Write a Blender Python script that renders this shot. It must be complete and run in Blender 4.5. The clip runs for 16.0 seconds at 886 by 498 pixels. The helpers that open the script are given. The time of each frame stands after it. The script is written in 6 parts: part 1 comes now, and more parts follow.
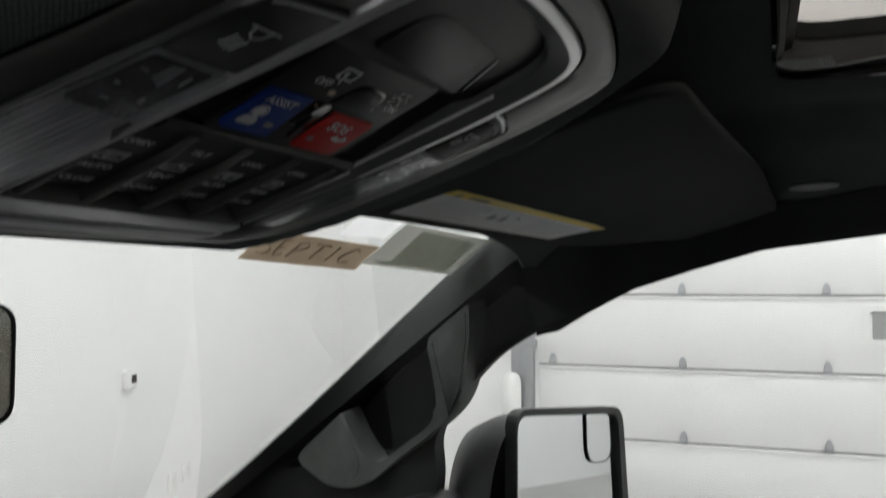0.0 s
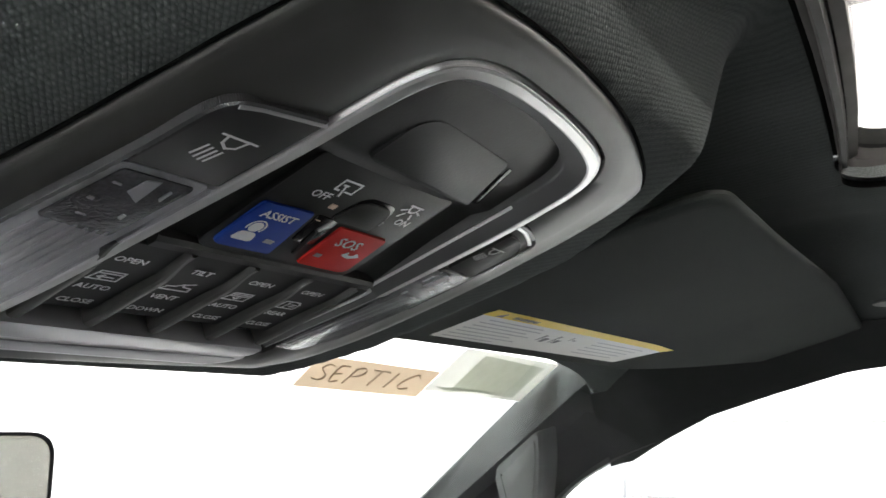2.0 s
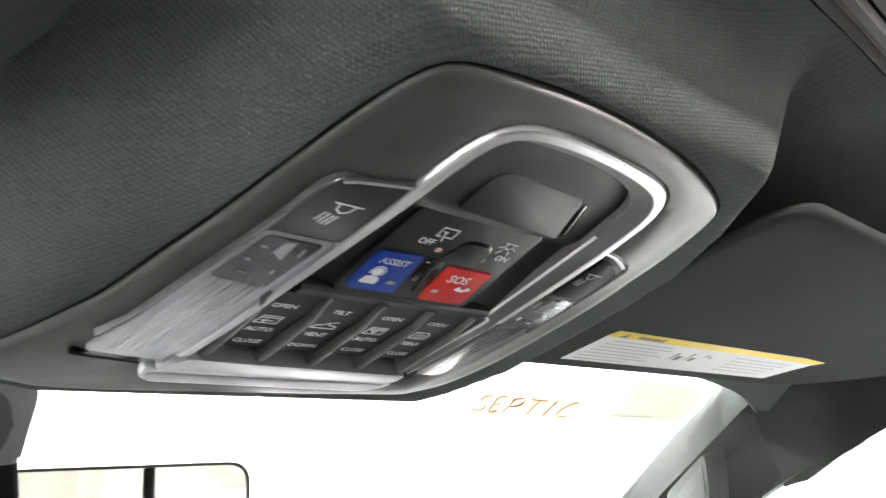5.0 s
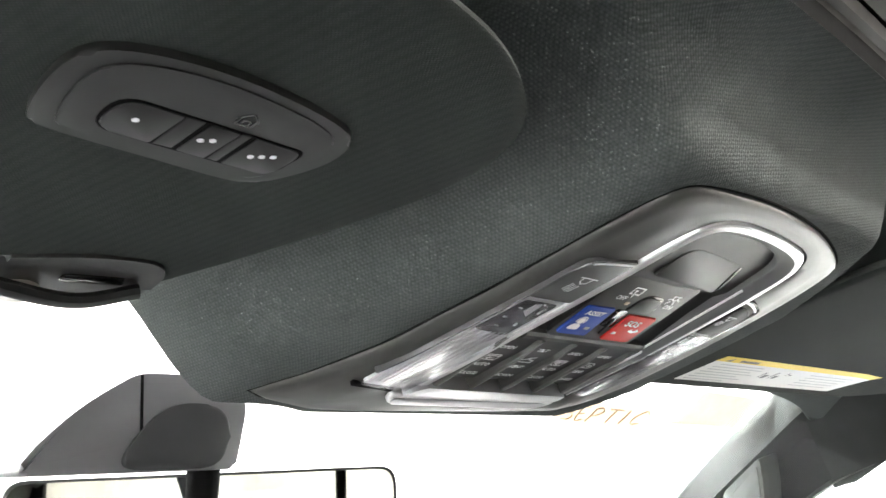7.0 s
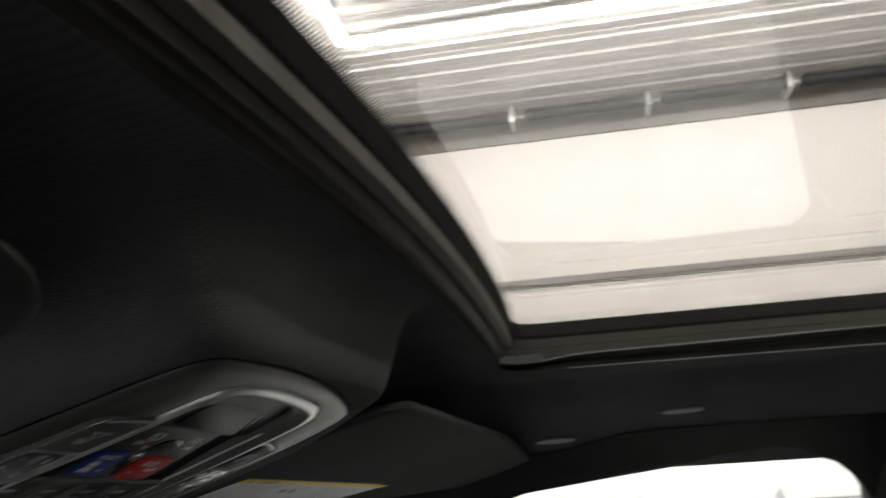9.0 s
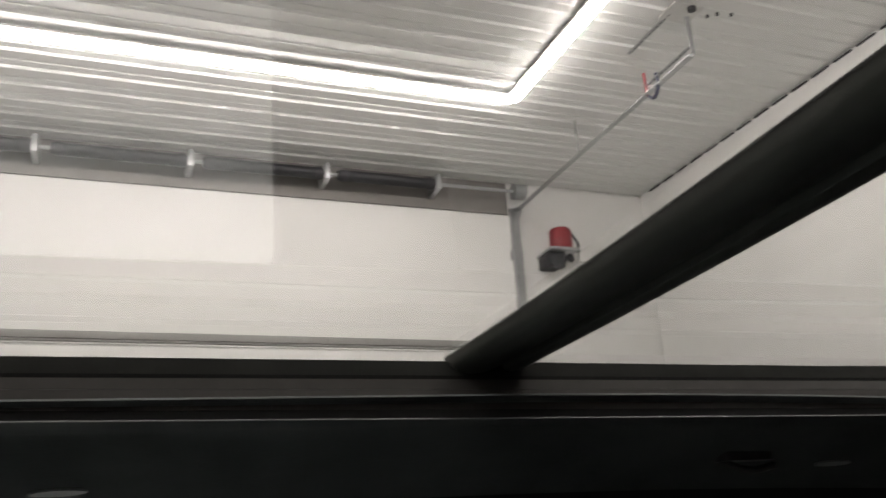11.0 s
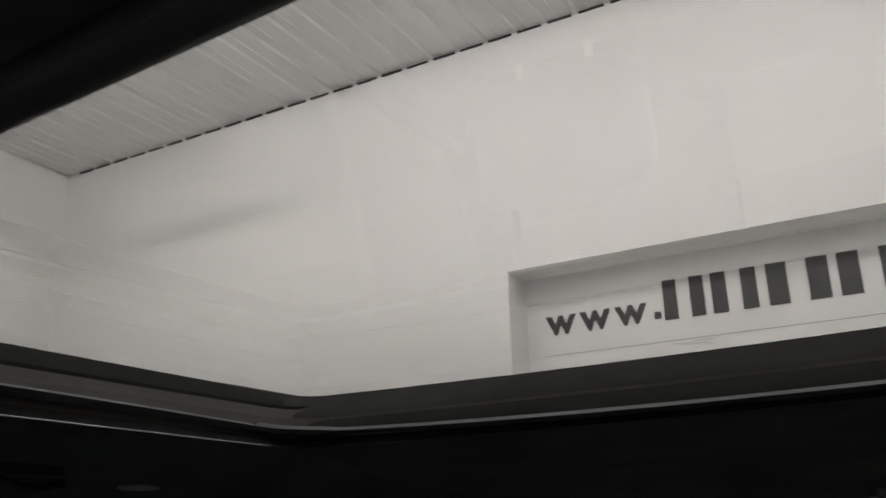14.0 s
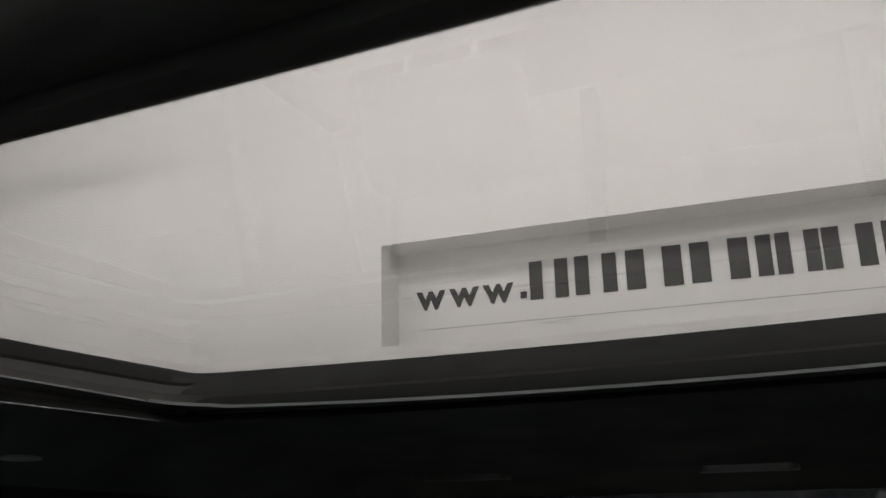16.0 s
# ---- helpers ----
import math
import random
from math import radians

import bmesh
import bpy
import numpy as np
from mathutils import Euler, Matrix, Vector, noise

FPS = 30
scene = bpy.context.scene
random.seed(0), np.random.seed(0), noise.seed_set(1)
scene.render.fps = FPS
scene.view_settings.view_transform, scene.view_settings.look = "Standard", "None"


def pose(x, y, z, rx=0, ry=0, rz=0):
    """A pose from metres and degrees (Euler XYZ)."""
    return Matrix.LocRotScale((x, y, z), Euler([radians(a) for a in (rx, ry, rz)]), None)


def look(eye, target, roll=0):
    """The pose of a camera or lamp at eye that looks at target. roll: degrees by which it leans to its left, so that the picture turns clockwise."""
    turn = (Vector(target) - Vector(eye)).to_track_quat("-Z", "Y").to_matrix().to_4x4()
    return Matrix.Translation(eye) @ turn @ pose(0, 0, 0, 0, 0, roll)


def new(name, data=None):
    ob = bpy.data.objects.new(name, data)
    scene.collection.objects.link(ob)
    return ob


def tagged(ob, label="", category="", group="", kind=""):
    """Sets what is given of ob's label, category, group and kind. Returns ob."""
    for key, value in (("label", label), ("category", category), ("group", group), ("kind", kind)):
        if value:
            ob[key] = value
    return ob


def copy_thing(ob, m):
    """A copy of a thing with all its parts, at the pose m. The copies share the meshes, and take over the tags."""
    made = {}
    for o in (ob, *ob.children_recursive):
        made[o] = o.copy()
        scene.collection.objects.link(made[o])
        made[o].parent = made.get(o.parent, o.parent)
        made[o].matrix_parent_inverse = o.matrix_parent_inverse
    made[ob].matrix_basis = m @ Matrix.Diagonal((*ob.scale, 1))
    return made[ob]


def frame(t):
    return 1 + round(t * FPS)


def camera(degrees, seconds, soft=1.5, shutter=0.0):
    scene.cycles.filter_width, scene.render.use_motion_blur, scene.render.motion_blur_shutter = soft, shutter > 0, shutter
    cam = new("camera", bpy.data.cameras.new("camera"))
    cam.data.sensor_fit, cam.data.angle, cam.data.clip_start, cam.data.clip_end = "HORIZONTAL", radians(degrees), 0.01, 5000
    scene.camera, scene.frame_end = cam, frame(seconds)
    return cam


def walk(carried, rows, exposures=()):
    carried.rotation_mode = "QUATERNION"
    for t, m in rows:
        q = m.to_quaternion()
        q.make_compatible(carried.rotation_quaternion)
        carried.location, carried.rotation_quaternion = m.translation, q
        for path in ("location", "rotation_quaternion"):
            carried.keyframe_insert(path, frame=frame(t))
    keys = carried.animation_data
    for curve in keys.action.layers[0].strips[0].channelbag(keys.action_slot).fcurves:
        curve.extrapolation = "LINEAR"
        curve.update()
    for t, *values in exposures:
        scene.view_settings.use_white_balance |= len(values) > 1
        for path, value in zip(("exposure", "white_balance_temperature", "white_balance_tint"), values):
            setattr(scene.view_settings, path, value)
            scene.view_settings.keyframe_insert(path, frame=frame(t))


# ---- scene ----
cam = camera(54.3, 16.0, shutter=0.5)
PATH = [
    (0, (-0.265, -0.16, 1.647), (1.541, 0.694, 1.739), 0.1),
    (0.5, (-0.261, -0.166, 1.657), (1.538, 0.667, 1.92), -0.4),
    (1, (-0.248, -0.158, 1.648), (1.547, 0.664, 1.972), -0.8),
    (1.5, (-0.243, -0.166, 1.646), (1.509, 0.733, 2.001), -0.6),
    (2, (-0.234, -0.173, 1.646), (1.45, 0.837, 2.028), -0.2),
    (2.5, (-0.228, -0.184, 1.646), (1.385, 0.923, 2.06), -0.1),
    (3, (-0.218, -0.196, 1.642), (1.325, 1.003, 2.068), -0.2),
    (3.2, (-0.216, -0.201, 1.645), (1.311, 1.023, 2.057), -0.7),
    (5.3, (-0.289, -0.238, 1.63), (1.115, 1.101, 2.117), -2.3),
    (5.5, (-0.319, -0.242, 1.634), (1.073, 1.113, 2.107), -2.1),
    (6, (-0.37, -0.233, 1.64), (1.027, 1.114, 2.121), -2.4),
    (6.5, (-0.393, -0.235, 1.644), (1.009, 1.109, 2.122), -2.3),
    (7, (-0.403, -0.234, 1.637), (1.012, 1.094, 2.121), -2.4),
    (7.5, (-0.425, -0.227, 1.638), (1.051, 1.035, 2.115), -2.4),
    (8, (-0.429, -0.227, 1.643), (1.231, 0.783, 2.117), -3.5),
    (8.5, (-0.42, -0.24, 1.661), (1.373, 0.495, 2.154), -3.4),
    (9, (-0.418, -0.261, 1.676), (1.443, 0.192, 2.251), -3.1),
    (9.5, (-0.386, -0.282, 1.683), (1.505, -0.092, 2.306), -3.0),
    (9.7, (-0.361, -0.293, 1.683), (1.535, -0.234, 2.319), -3.2),
    (11.8, (-0.1648, -0.4181, 1.7047), (1.4743, -1.3534, 2.3671), -3.56),
    (12.2, (-0.1460, -0.4400, 1.7071), (1.3709, -1.5685, 2.3593), -3.18),
    (12.5, (-0.1353, -0.4566, 1.7072), (1.2857, -1.7084, 2.3504), -3.17),
    (13, (-0.1192, -0.4862, 1.7139), (1.1534, -1.8913, 2.3513), -3.43),
    (13.3, (-0.1182, -0.4972, 1.7085), (1.0775, -1.9672, 2.3484), -1.90),
    (13.5, (-0.1061, -0.5120, 1.7100), (1.0421, -2.0206, 2.3472), -1.65),
    (14, (-0.1059, -0.5340, 1.7134), (0.9343, -2.1201, 2.3477), -1.45),
    (14.5, (-0.0995, -0.5511, 1.7129), (0.8357, -2.2021, 2.3451), -1.29),
    (15, (-0.1028, -0.5494, 1.7151), (0.7690, -2.2422, 2.3268), -0.96),
    (15.5, (-0.0959, -0.5232, 1.7177), (0.7263, -2.2510, 2.2998), -1.24),
    (16, (-0.1250, -0.4732, 1.7155), (0.6689, -2.2202, 2.2794), -1.27),
]
# stops, as the clip's camera brightens and darkens its picture
EXPOSURES = [(0, -0.1, 6500, 10), (0.3, 0.25, 6500, 10), (0.7, 1.1, 6500, 10), (1.0, 1.65, 6500, 10), (1.2, 1.9, 6500, 10), (1.6, 2.05, 6500, 10), (3.2, 2.15, 6500, 10), (5.4, 3.48, 6600, 10), (7.5, 3.5, 6600, 10), (8.1, 3.3, 6600, 10), (8.5, 2.7, 6650, 10), (9.0, 0.6, 6850, 11), (9.7, 0.08, 6800, 11), (11.8, 0.33, 6650, 11), (12.6, 0.28, 6600, 11), (13.5, 0.08, 6450, 10.5), (16, 0.08, 6450, 11)]
walk(cam, [(t, look(eye, target, roll)) for t, eye, target, roll in PATH], EXPOSURES)

# ---- world, lamps ----
world = bpy.data.worlds.new("world")
world.use_nodes = True
scene.world = world
bg = world.node_tree.nodes["Background"]
bg.inputs["Color"].default_value = (0.75, 0.8, 0.85, 1)
bg.inputs["Strength"].default_value = 0.05

ROOM = pose(0, 0, 0, 0, 0, 4)          # the garage stands turned against the truck
LED_POWER = 60.0


# ---- helpers of this scene ----
def smooth(t):
    t = min(max(t, 0.0), 1.0)
    return t * t * (3 - 2 * t)


def lerp(a, b, t):
    return a + (b - a) * t


def table(points, v):
    """Piecewise linear value at v of (v, value) points in rising order."""
    if v <= points[0][0]:
        return points[0][1]
    for (a, p), (b, q) in zip(points, points[1:]):
        if v <= b:
            return lerp(p, q, (v - a) / (b - a))
    return points[-1][1]


def finish(bm, shade=True, weld=0.0):
    if weld:
        bmesh.ops.remove_doubles(bm, verts=bm.verts, dist=weld)
    bmesh.ops.recalc_face_normals(bm, faces=bm.faces)
    if shade:
        for f in bm.faces:
            f.smooth = True
        for e in bm.edges:
            if len(e.link_faces) == 2 and e.calc_face_angle(0) > 0.7:
                e.smooth = False
    me = bpy.data.meshes.new("mesh")
    bm.to_mesh(me)
    bm.free()
    return me


def part(name, bm, material, parent=None, label="", m=None, shade=True, weld=0.0):
    me = bm if isinstance(bm, bpy.types.Mesh) else finish(bm, shade, weld)
    me.name = name
    if not me.materials:
        me.materials.append(material)
    ob = new(name, me)
    if parent is not None:
        ob.parent = parent
    if m is not None:
        ob.matrix_basis = m
    if label:
        tagged(ob, label)
    return ob


def thing(name, m, label, category, group="", kind=""):
    ob = new(name)
    ob.empty_display_size = 0.02
    ob.matrix_basis = m
    return tagged(ob, label, category, group, kind)


def box(bm, x0, x1, y0, y1, z0, z1, bevel=0.0, seg=2):
    got = bmesh.ops.create_cube(bm, size=1)
    vs = got["verts"]
    bmesh.ops.scale(bm, vec=(x1 - x0, y1 - y0, z1 - z0), verts=vs)
    bmesh.ops.translate(bm, vec=((x0 + x1) / 2, (y0 + y1) / 2, (z0 + z1) / 2), verts=vs)
    if bevel:
        es = {e for v in vs for e in v.link_edges}
        bmesh.ops.bevel(bm, geom=list(es), offset=bevel, segments=seg, affect="EDGES", profile=0.5)
    return bm


def dot(bm, x, y, z, h):
    """A small printed square."""
    bm.faces.new([bm.verts.new(p) for p in ((x - h, y - h, z), (x - h, y + h, z), (x + h, y + h, z), (x + h, y - h, z))])


def boxed(*a, **k):
    return box(bmesh.new(), *a, **k)


def rounded(points, radii, n=6):
    """A closed outline whose corners are rounded."""
    out, m = [], len(points)
    if not isinstance(radii, (list, tuple)):
        radii = [radii] * m
    for i in range(m):
        p, a, b = Vector(points[i]), Vector(points[i - 1]), Vector(points[(i + 1) % m])
        r = radii[i]
        if r <= 0:
            out.append((p.x, p.y))
            continue
        u, w = (a - p), (b - p)
        r1, r2 = min(r, u.length * 0.49), min(r, w.length * 0.49)
        s, e = p + u.normalized() * r1, p + w.normalized() * r2
        for k in range(n + 1):
            t = k / n
            q = s * (1 - t) ** 2 + p * 2 * t * (1 - t) + e * t * t
            out.append((q.x, q.y))
    return out


def slab(bm, outline, z0, z1, bevel=0.0, seg=2):
    """An outline in x and y made solid from z0 to z1; bevel rounds the edge at z1."""
    low = [bm.verts.new((x, y, z0)) for x, y in outline]
    top = [bm.verts.new((x, y, z1)) for x, y in outline]
    n = len(outline)
    sides = [bm.faces.new((low[i], low[(i + 1) % n], top[(i + 1) % n], top[i])) for i in range(n)]
    cap = bm.faces.new(top)
    bm.faces.new(low[::-1])
    if bevel:
        bmesh.ops.bevel(bm, geom=list(cap.edges), offset=bevel, segments=seg, affect="EDGES", profile=0.5)
    return bm


def slabbed(*a, **k):
    return slab(bmesh.new(), *a, **k)


def flat(outline, z):
    bm = bmesh.new()
    bm.faces.new([bm.verts.new((x, y, z)) for x, y in outline])
    return bm


def frame_slab(outer, inner, z0, z1):
    """A ring between two outlines of the same count, from z0 to z1."""
    bm = bmesh.new()
    n = len(outer)
    rows = [[bm.verts.new((x, y, z)) for x, y in ring] for ring, z in ((outer, z0), (outer, z1), (inner, z1), (inner, z0))]
    for a in range(4):
        p, q = rows[a], rows[(a + 1) % 4]
        for i in range(n):
            bm.faces.new((p[i], p[(i + 1) % n], q[(i + 1) % n], q[i]))
    return bm


def sweep(bm, path, section, closed=False, ups=None, scales=None):
    """A section (list of (side, up)) carried along a path of points."""
    path = [Vector(p) for p in path]
    n, rings = len(path), []
    for i, p in enumerate(path):
        a = path[i - 1] if (i or closed) else p
        b = path[(i + 1) % n] if (i < n - 1 or closed) else p
        d = (b - a).normalized()
        up = Vector(ups[i] if ups else ((0, 1, 0) if abs(d.z) > 0.999 else (0, 0, 1)))
        side = d.cross(up).normalized()
        up = side.cross(d).normalized()
        k = scales[i] if scales else 1.0
        rings.append([bm.verts.new(p + side * s * k + up * h * k) for s, h in section])
    m = len(section)
    for i in range(n if closed else n - 1):
        p, q = rings[i], rings[(i + 1) % n]
        for j in range(m):
            bm.faces.new((p[j], p[(j + 1) % m], q[(j + 1) % m], q[j]))
    if not closed:
        bm.faces.new(rings[0][::-1])
        bm.faces.new(rings[-1])
    return bm


def circle(r, n=10, ry=None):
    return [(r * math.cos(2 * math.pi * i / n), (ry or r) * math.sin(2 * math.pi * i / n)) for i in range(n)]


def tube(path, r, n=10):
    return sweep(bmesh.new(), path, circle(r, n))


def grid(bm, us, vs, place):
    rows = [[bm.verts.new(place(u, v)) for u in us] for v in vs]
    for a, b in zip(rows, rows[1:]):
        for i in range(len(us) - 1):
            bm.faces.new((a[i], a[i + 1], b[i + 1], b[i]))
    return bm


def span(a, b, n):
    return [a + (b - a) * i / n for i in range(n + 1)]


def curve_through(points, n=8):
    """A smooth line through points (Catmull-Rom)."""
    ps = [Vector(p) for p in points]
    ps = [ps[0] * 2 - ps[1]] + ps + [ps[-1] * 2 - ps[-2]]
    out = []
    for i in range(1, len(ps) - 2):
        a, b, c, d = ps[i - 1:i + 3]
        for k in range(n):
            t = k / n
            out.append(0.5 * (2 * b + (c - a) * t + (2 * a - 5 * b + 4 * c - d) * t * t + (3 * b - a - 3 * c + d) * t ** 3))
    return out + [ps[-2]]


def letters(text, size, depth=0.0001, align="CENTER", bold=0.012):
    """A mesh of built-in letters, lying in x and y."""
    cu = bpy.data.curves.new("letters", "FONT")
    cu.body, cu.size, cu.extrude = text, size, depth
    cu.align_x, cu.align_y = align, "CENTER"
    cu.resolution_u, cu.offset = 2, bold * size
    ob = bpy.data.objects.new("letters", cu)
    scene.collection.objects.link(ob)
    me = bpy.data.meshes.new_from_object(ob.evaluated_get(bpy.context.evaluated_depsgraph_get()))
    bpy.data.objects.remove(ob)
    bpy.data.curves.remove(cu)
    me.materials.clear()
    return me


# ---- materials ----
def material(name, color, rough=0.6, metal=0.0, bump=(), spots=None, spec=0.5, coat=0.0, **more):
    """bump: (scale, strength, distance) rows of noise; spots: (scale, how much, darker colour)."""
    mat = bpy.data.materials.new(name)
    mat.use_nodes = True
    nt = mat.node_tree
    b = nt.nodes["Principled BSDF"]
    b.inputs["Base Color"].default_value = (*color, 1)
    b.inputs["Roughness"].default_value = rough
    b.inputs["Metallic"].default_value = metal
    b.inputs["Specular IOR Level"].default_value = spec
    b.inputs["Coat Weight"].default_value = coat
    for key, value in more.items():
        b.inputs[key.replace("_", " ")].default_value = value
    co = nt.nodes.new("ShaderNodeTexCoord")
    if spots:
        scale, amount, dark = spots
        no = nt.nodes.new("ShaderNodeTexNoise")
        no.inputs["Scale"].default_value, no.inputs["Detail"].default_value = scale, 6
        nt.links.new(co.outputs["Object"], no.inputs["Vector"])
        ramp = nt.nodes.new("ShaderNodeMapRange")
        ramp.inputs["From Min"].default_value, ramp.inputs["From Max"].default_value = 0.35, 0.7
        ramp.inputs["To Max"].default_value = amount
        nt.links.new(no.outputs["Fac"], ramp.inputs["Value"])
        mix = nt.nodes.new("ShaderNodeMix")
        mix.data_type = "RGBA"
        mix.inputs["A"].default_value, mix.inputs["B"].default_value = (*color, 1), (*dark, 1)
        nt.links.new(ramp.outputs["Result"], mix.inputs["Factor"])
        nt.links.new(mix.outputs["Result"], b.inputs["Base Color"])
        r2 = nt.nodes.new("ShaderNodeMapRange")
        r2.inputs["To Min"].default_value, r2.inputs["To Max"].default_value = rough * 0.85, min(1, rough * 1.15)
        nt.links.new(no.outputs["Fac"], r2.inputs["Value"])
        nt.links.new(r2.outputs["Result"], b.inputs["Roughness"])
    last = None
    for scale, strength, dist in bump:
        no = nt.nodes.new("ShaderNodeTexNoise")
        no.inputs["Scale"].default_value, no.inputs["Detail"].default_value = scale, 3
        nt.links.new(co.outputs["Object"], no.inputs["Vector"])
        bu = nt.nodes.new("ShaderNodeBump")
        bu.inputs["Strength"].default_value, bu.inputs["Distance"].default_value = strength, dist
        nt.links.new(no.outputs["Fac"], bu.inputs["Height"])
        if last:
            nt.links.new(last.outputs["Normal"], bu.inputs["Normal"])
        last = bu
    if last:
        nt.links.new(last.outputs["Normal"], b.inputs["Normal"])
    return mat


def knit(name, color, pale, pitch=0.0014, rough=0.95, strength=0.6, sheen=0.0, spec=0.15):
    """Knitted cloth: rows of small stitches, with flecks and faint larger shades."""
    mat = material(name, color, rough, spec=spec)
    nt = mat.node_tree
    b = nt.nodes["Principled BSDF"]
    b.inputs["Sheen Weight"].default_value = sheen
    b.inputs["Sheen Roughness"].default_value = 0.5
    co = nt.nodes.new("ShaderNodeTexCoord")
    vo = nt.nodes.new("ShaderNodeTexVoronoi")
    vo.inputs["Scale"].default_value, vo.inputs["Randomness"].default_value = 1 / pitch, 0.25
    mp = nt.nodes.new("ShaderNodeMapping")
    mp.inputs["Rotation"].default_value = (0.1, 0.2, 0.6)
    nt.links.new(co.outputs["Object"], mp.inputs["Vector"])
    nt.links.new(mp.outputs["Vector"], vo.inputs["Vector"])
    no = nt.nodes.new("ShaderNodeTexNoise")
    no.inputs["Scale"].default_value, no.inputs["Detail"].default_value = 9, 8
    nt.links.new(co.outputs["Object"], no.inputs["Vector"])
    ad = nt.nodes.new("ShaderNodeMath")
    ad.operation = "MULTIPLY_ADD"
    nt.links.new(vo.outputs["Distance"], ad.inputs[0])
    ad.inputs[1].default_value = -0.9
    nt.links.new(no.outputs["Fac"], ad.inputs[2])
    rg = nt.nodes.new("ShaderNodeMapRange")
    rg.inputs["From Min"].default_value, rg.inputs["From Max"].default_value = -0.3, 0.5
    nt.links.new(ad.outputs["Value"], rg.inputs["Value"])
    mix = nt.nodes.new("ShaderNodeMix")
    mix.data_type = "RGBA"
    mix.inputs["A"].default_value, mix.inputs["B"].default_value = (*color, 1), (*pale, 1)
    nt.links.new(rg.outputs["Result"], mix.inputs["Factor"])
    nt.links.new(mix.outputs["Result"], b.inputs["Base Color"])
    bu = nt.nodes.new("ShaderNodeBump")
    bu.invert = True
    bu.inputs["Strength"].default_value, bu.inputs["Distance"].default_value = strength, 0.0006
    nt.links.new(vo.outputs["Distance"], bu.inputs["Height"])
    nt.links.new(bu.outputs["Normal"], b.inputs["Normal"])
    return mat


def glass(name, color, rough=0.0, ior=1.45):
    """A thin pane: clear to straight light, with a sheen that grows at low angles."""
    mat = bpy.data.materials.new(name)
    mat.use_nodes = True
    nt = mat.node_tree
    nt.nodes.clear()
    out = nt.nodes.new("ShaderNodeOutputMaterial")
    tr = nt.nodes.new("ShaderNodeBsdfTransparent")
    tr.inputs["Color"].default_value = (*color, 1)
    gl = nt.nodes.new("ShaderNodeBsdfGlossy")
    gl.inputs["Roughness"].default_value = rough
    lw = nt.nodes.new("ShaderNodeLayerWeight")
    lw.inputs["Blend"].default_value = 0.5
    pw = nt.nodes.new("ShaderNodeMath")
    pw.operation = "POWER"
    nt.links.new(lw.outputs["Facing"], pw.inputs[0])
    pw.inputs[1].default_value = 5
    fr = nt.nodes.new("ShaderNodeMath")
    fr.operation = "MULTIPLY_ADD"
    nt.links.new(pw.outputs["Value"], fr.inputs[0])
    least = 2 * ((ior - 1) / (ior + 1)) ** 2
    fr.inputs[1].default_value, fr.inputs[2].default_value = 1 - least, least
    mx = nt.nodes.new("ShaderNodeMixShader")
    nt.links.new(fr.outputs["Value"], mx.inputs["Fac"])
    nt.links.new(tr.outputs["BSDF"], mx.inputs[1])
    nt.links.new(gl.outputs["BSDF"], mx.inputs[2])
    nt.links.new(mx.outputs["Shader"], out.inputs["Surface"])
    return mat


def sheet_paper(name, color, dark, scale=25, through_light=0.22):
    """Paper or card: half of the light passes through."""
    mat = material(name, color, 0.9, spots=(scale, 0.5, dark))
    nt = mat.node_tree
    b = nt.nodes["Principled BSDF"]
    tl = nt.nodes.new("ShaderNodeBsdfTranslucent")
    mx = nt.nodes.new("ShaderNodeMixShader")
    mx.inputs["Fac"].default_value = through_light
    nt.links.new(b.inputs["Base Color"].links[0].from_socket, tl.inputs["Color"])
    nt.links.new(b.outputs["BSDF"], mx.inputs[1])
    nt.links.new(tl.outputs["BSDF"], mx.inputs[2])
    nt.links.new(mx.outputs["Shader"], nt.nodes["Material Output"].inputs["Surface"])
    return mat


def glow(name, color, strength):
    mat = material(name, color, 0.5)
    b = mat.node_tree.nodes["Principled BSDF"]
    b.inputs["Emission Color"].default_value = (*color, 1)
    b.inputs["Emission Strength"].default_value = strength
    return mat


HEADLINER = knit("headliner_knit", (0.054, 0.060, 0.059), (0.116, 0.126, 0.124), strength=0.8, spec=0.05)
VISOR = knit("visor_knit", (0.021, 0.0245, 0.0228), (0.033, 0.0375, 0.035), 0.0009, strength=0.45)
SOFT_BLACK = material("soft_black_plastic", (0.019, 0.0195, 0.019), 0.48, spec=0.35, bump=[(900, 0.15, 0.0004)], spots=(40, 0.4, (0.015, 0.0155, 0.015)))
REMOTE = material("satin_black_plastic", (0.014, 0.0142, 0.0138), 0.5, spec=0.3, bump=[(1500, 0.08, 0.0002)], spots=(60, 0.3, (0.017, 0.017, 0.017)))
PANEL_BLACK = material("panel_black", (0.0125, 0.0128, 0.0122), 0.45, spec=0.35, bump=[(900, 0.15, 0.0004)], spots=(40, 0.4, (0.0105, 0.0108, 0.0105)))
SWITCH_BLACK = material("switch_black", (0.006, 0.006, 0.0065), 0.45, spec=0.2, bump=[(1500, 0.1, 0.0002)])
GLOSS_BLACK = material("gloss_black", (0.012, 0.012, 0.013), 0.12)
BEZEL = material("gunmetal_paint", (0.050, 0.050, 0.047), 0.40, 0.0, spec=0.5, bump=[(2500, 0.05, 0.0002)], spots=(60, 0.3, (0.060, 0.060, 0.057)))
BEZEL_DARK = material("dark_bezel", (0.07, 0.07, 0.068), 0.36, 0.2, bump=[(2500, 0.05, 0.0002)])
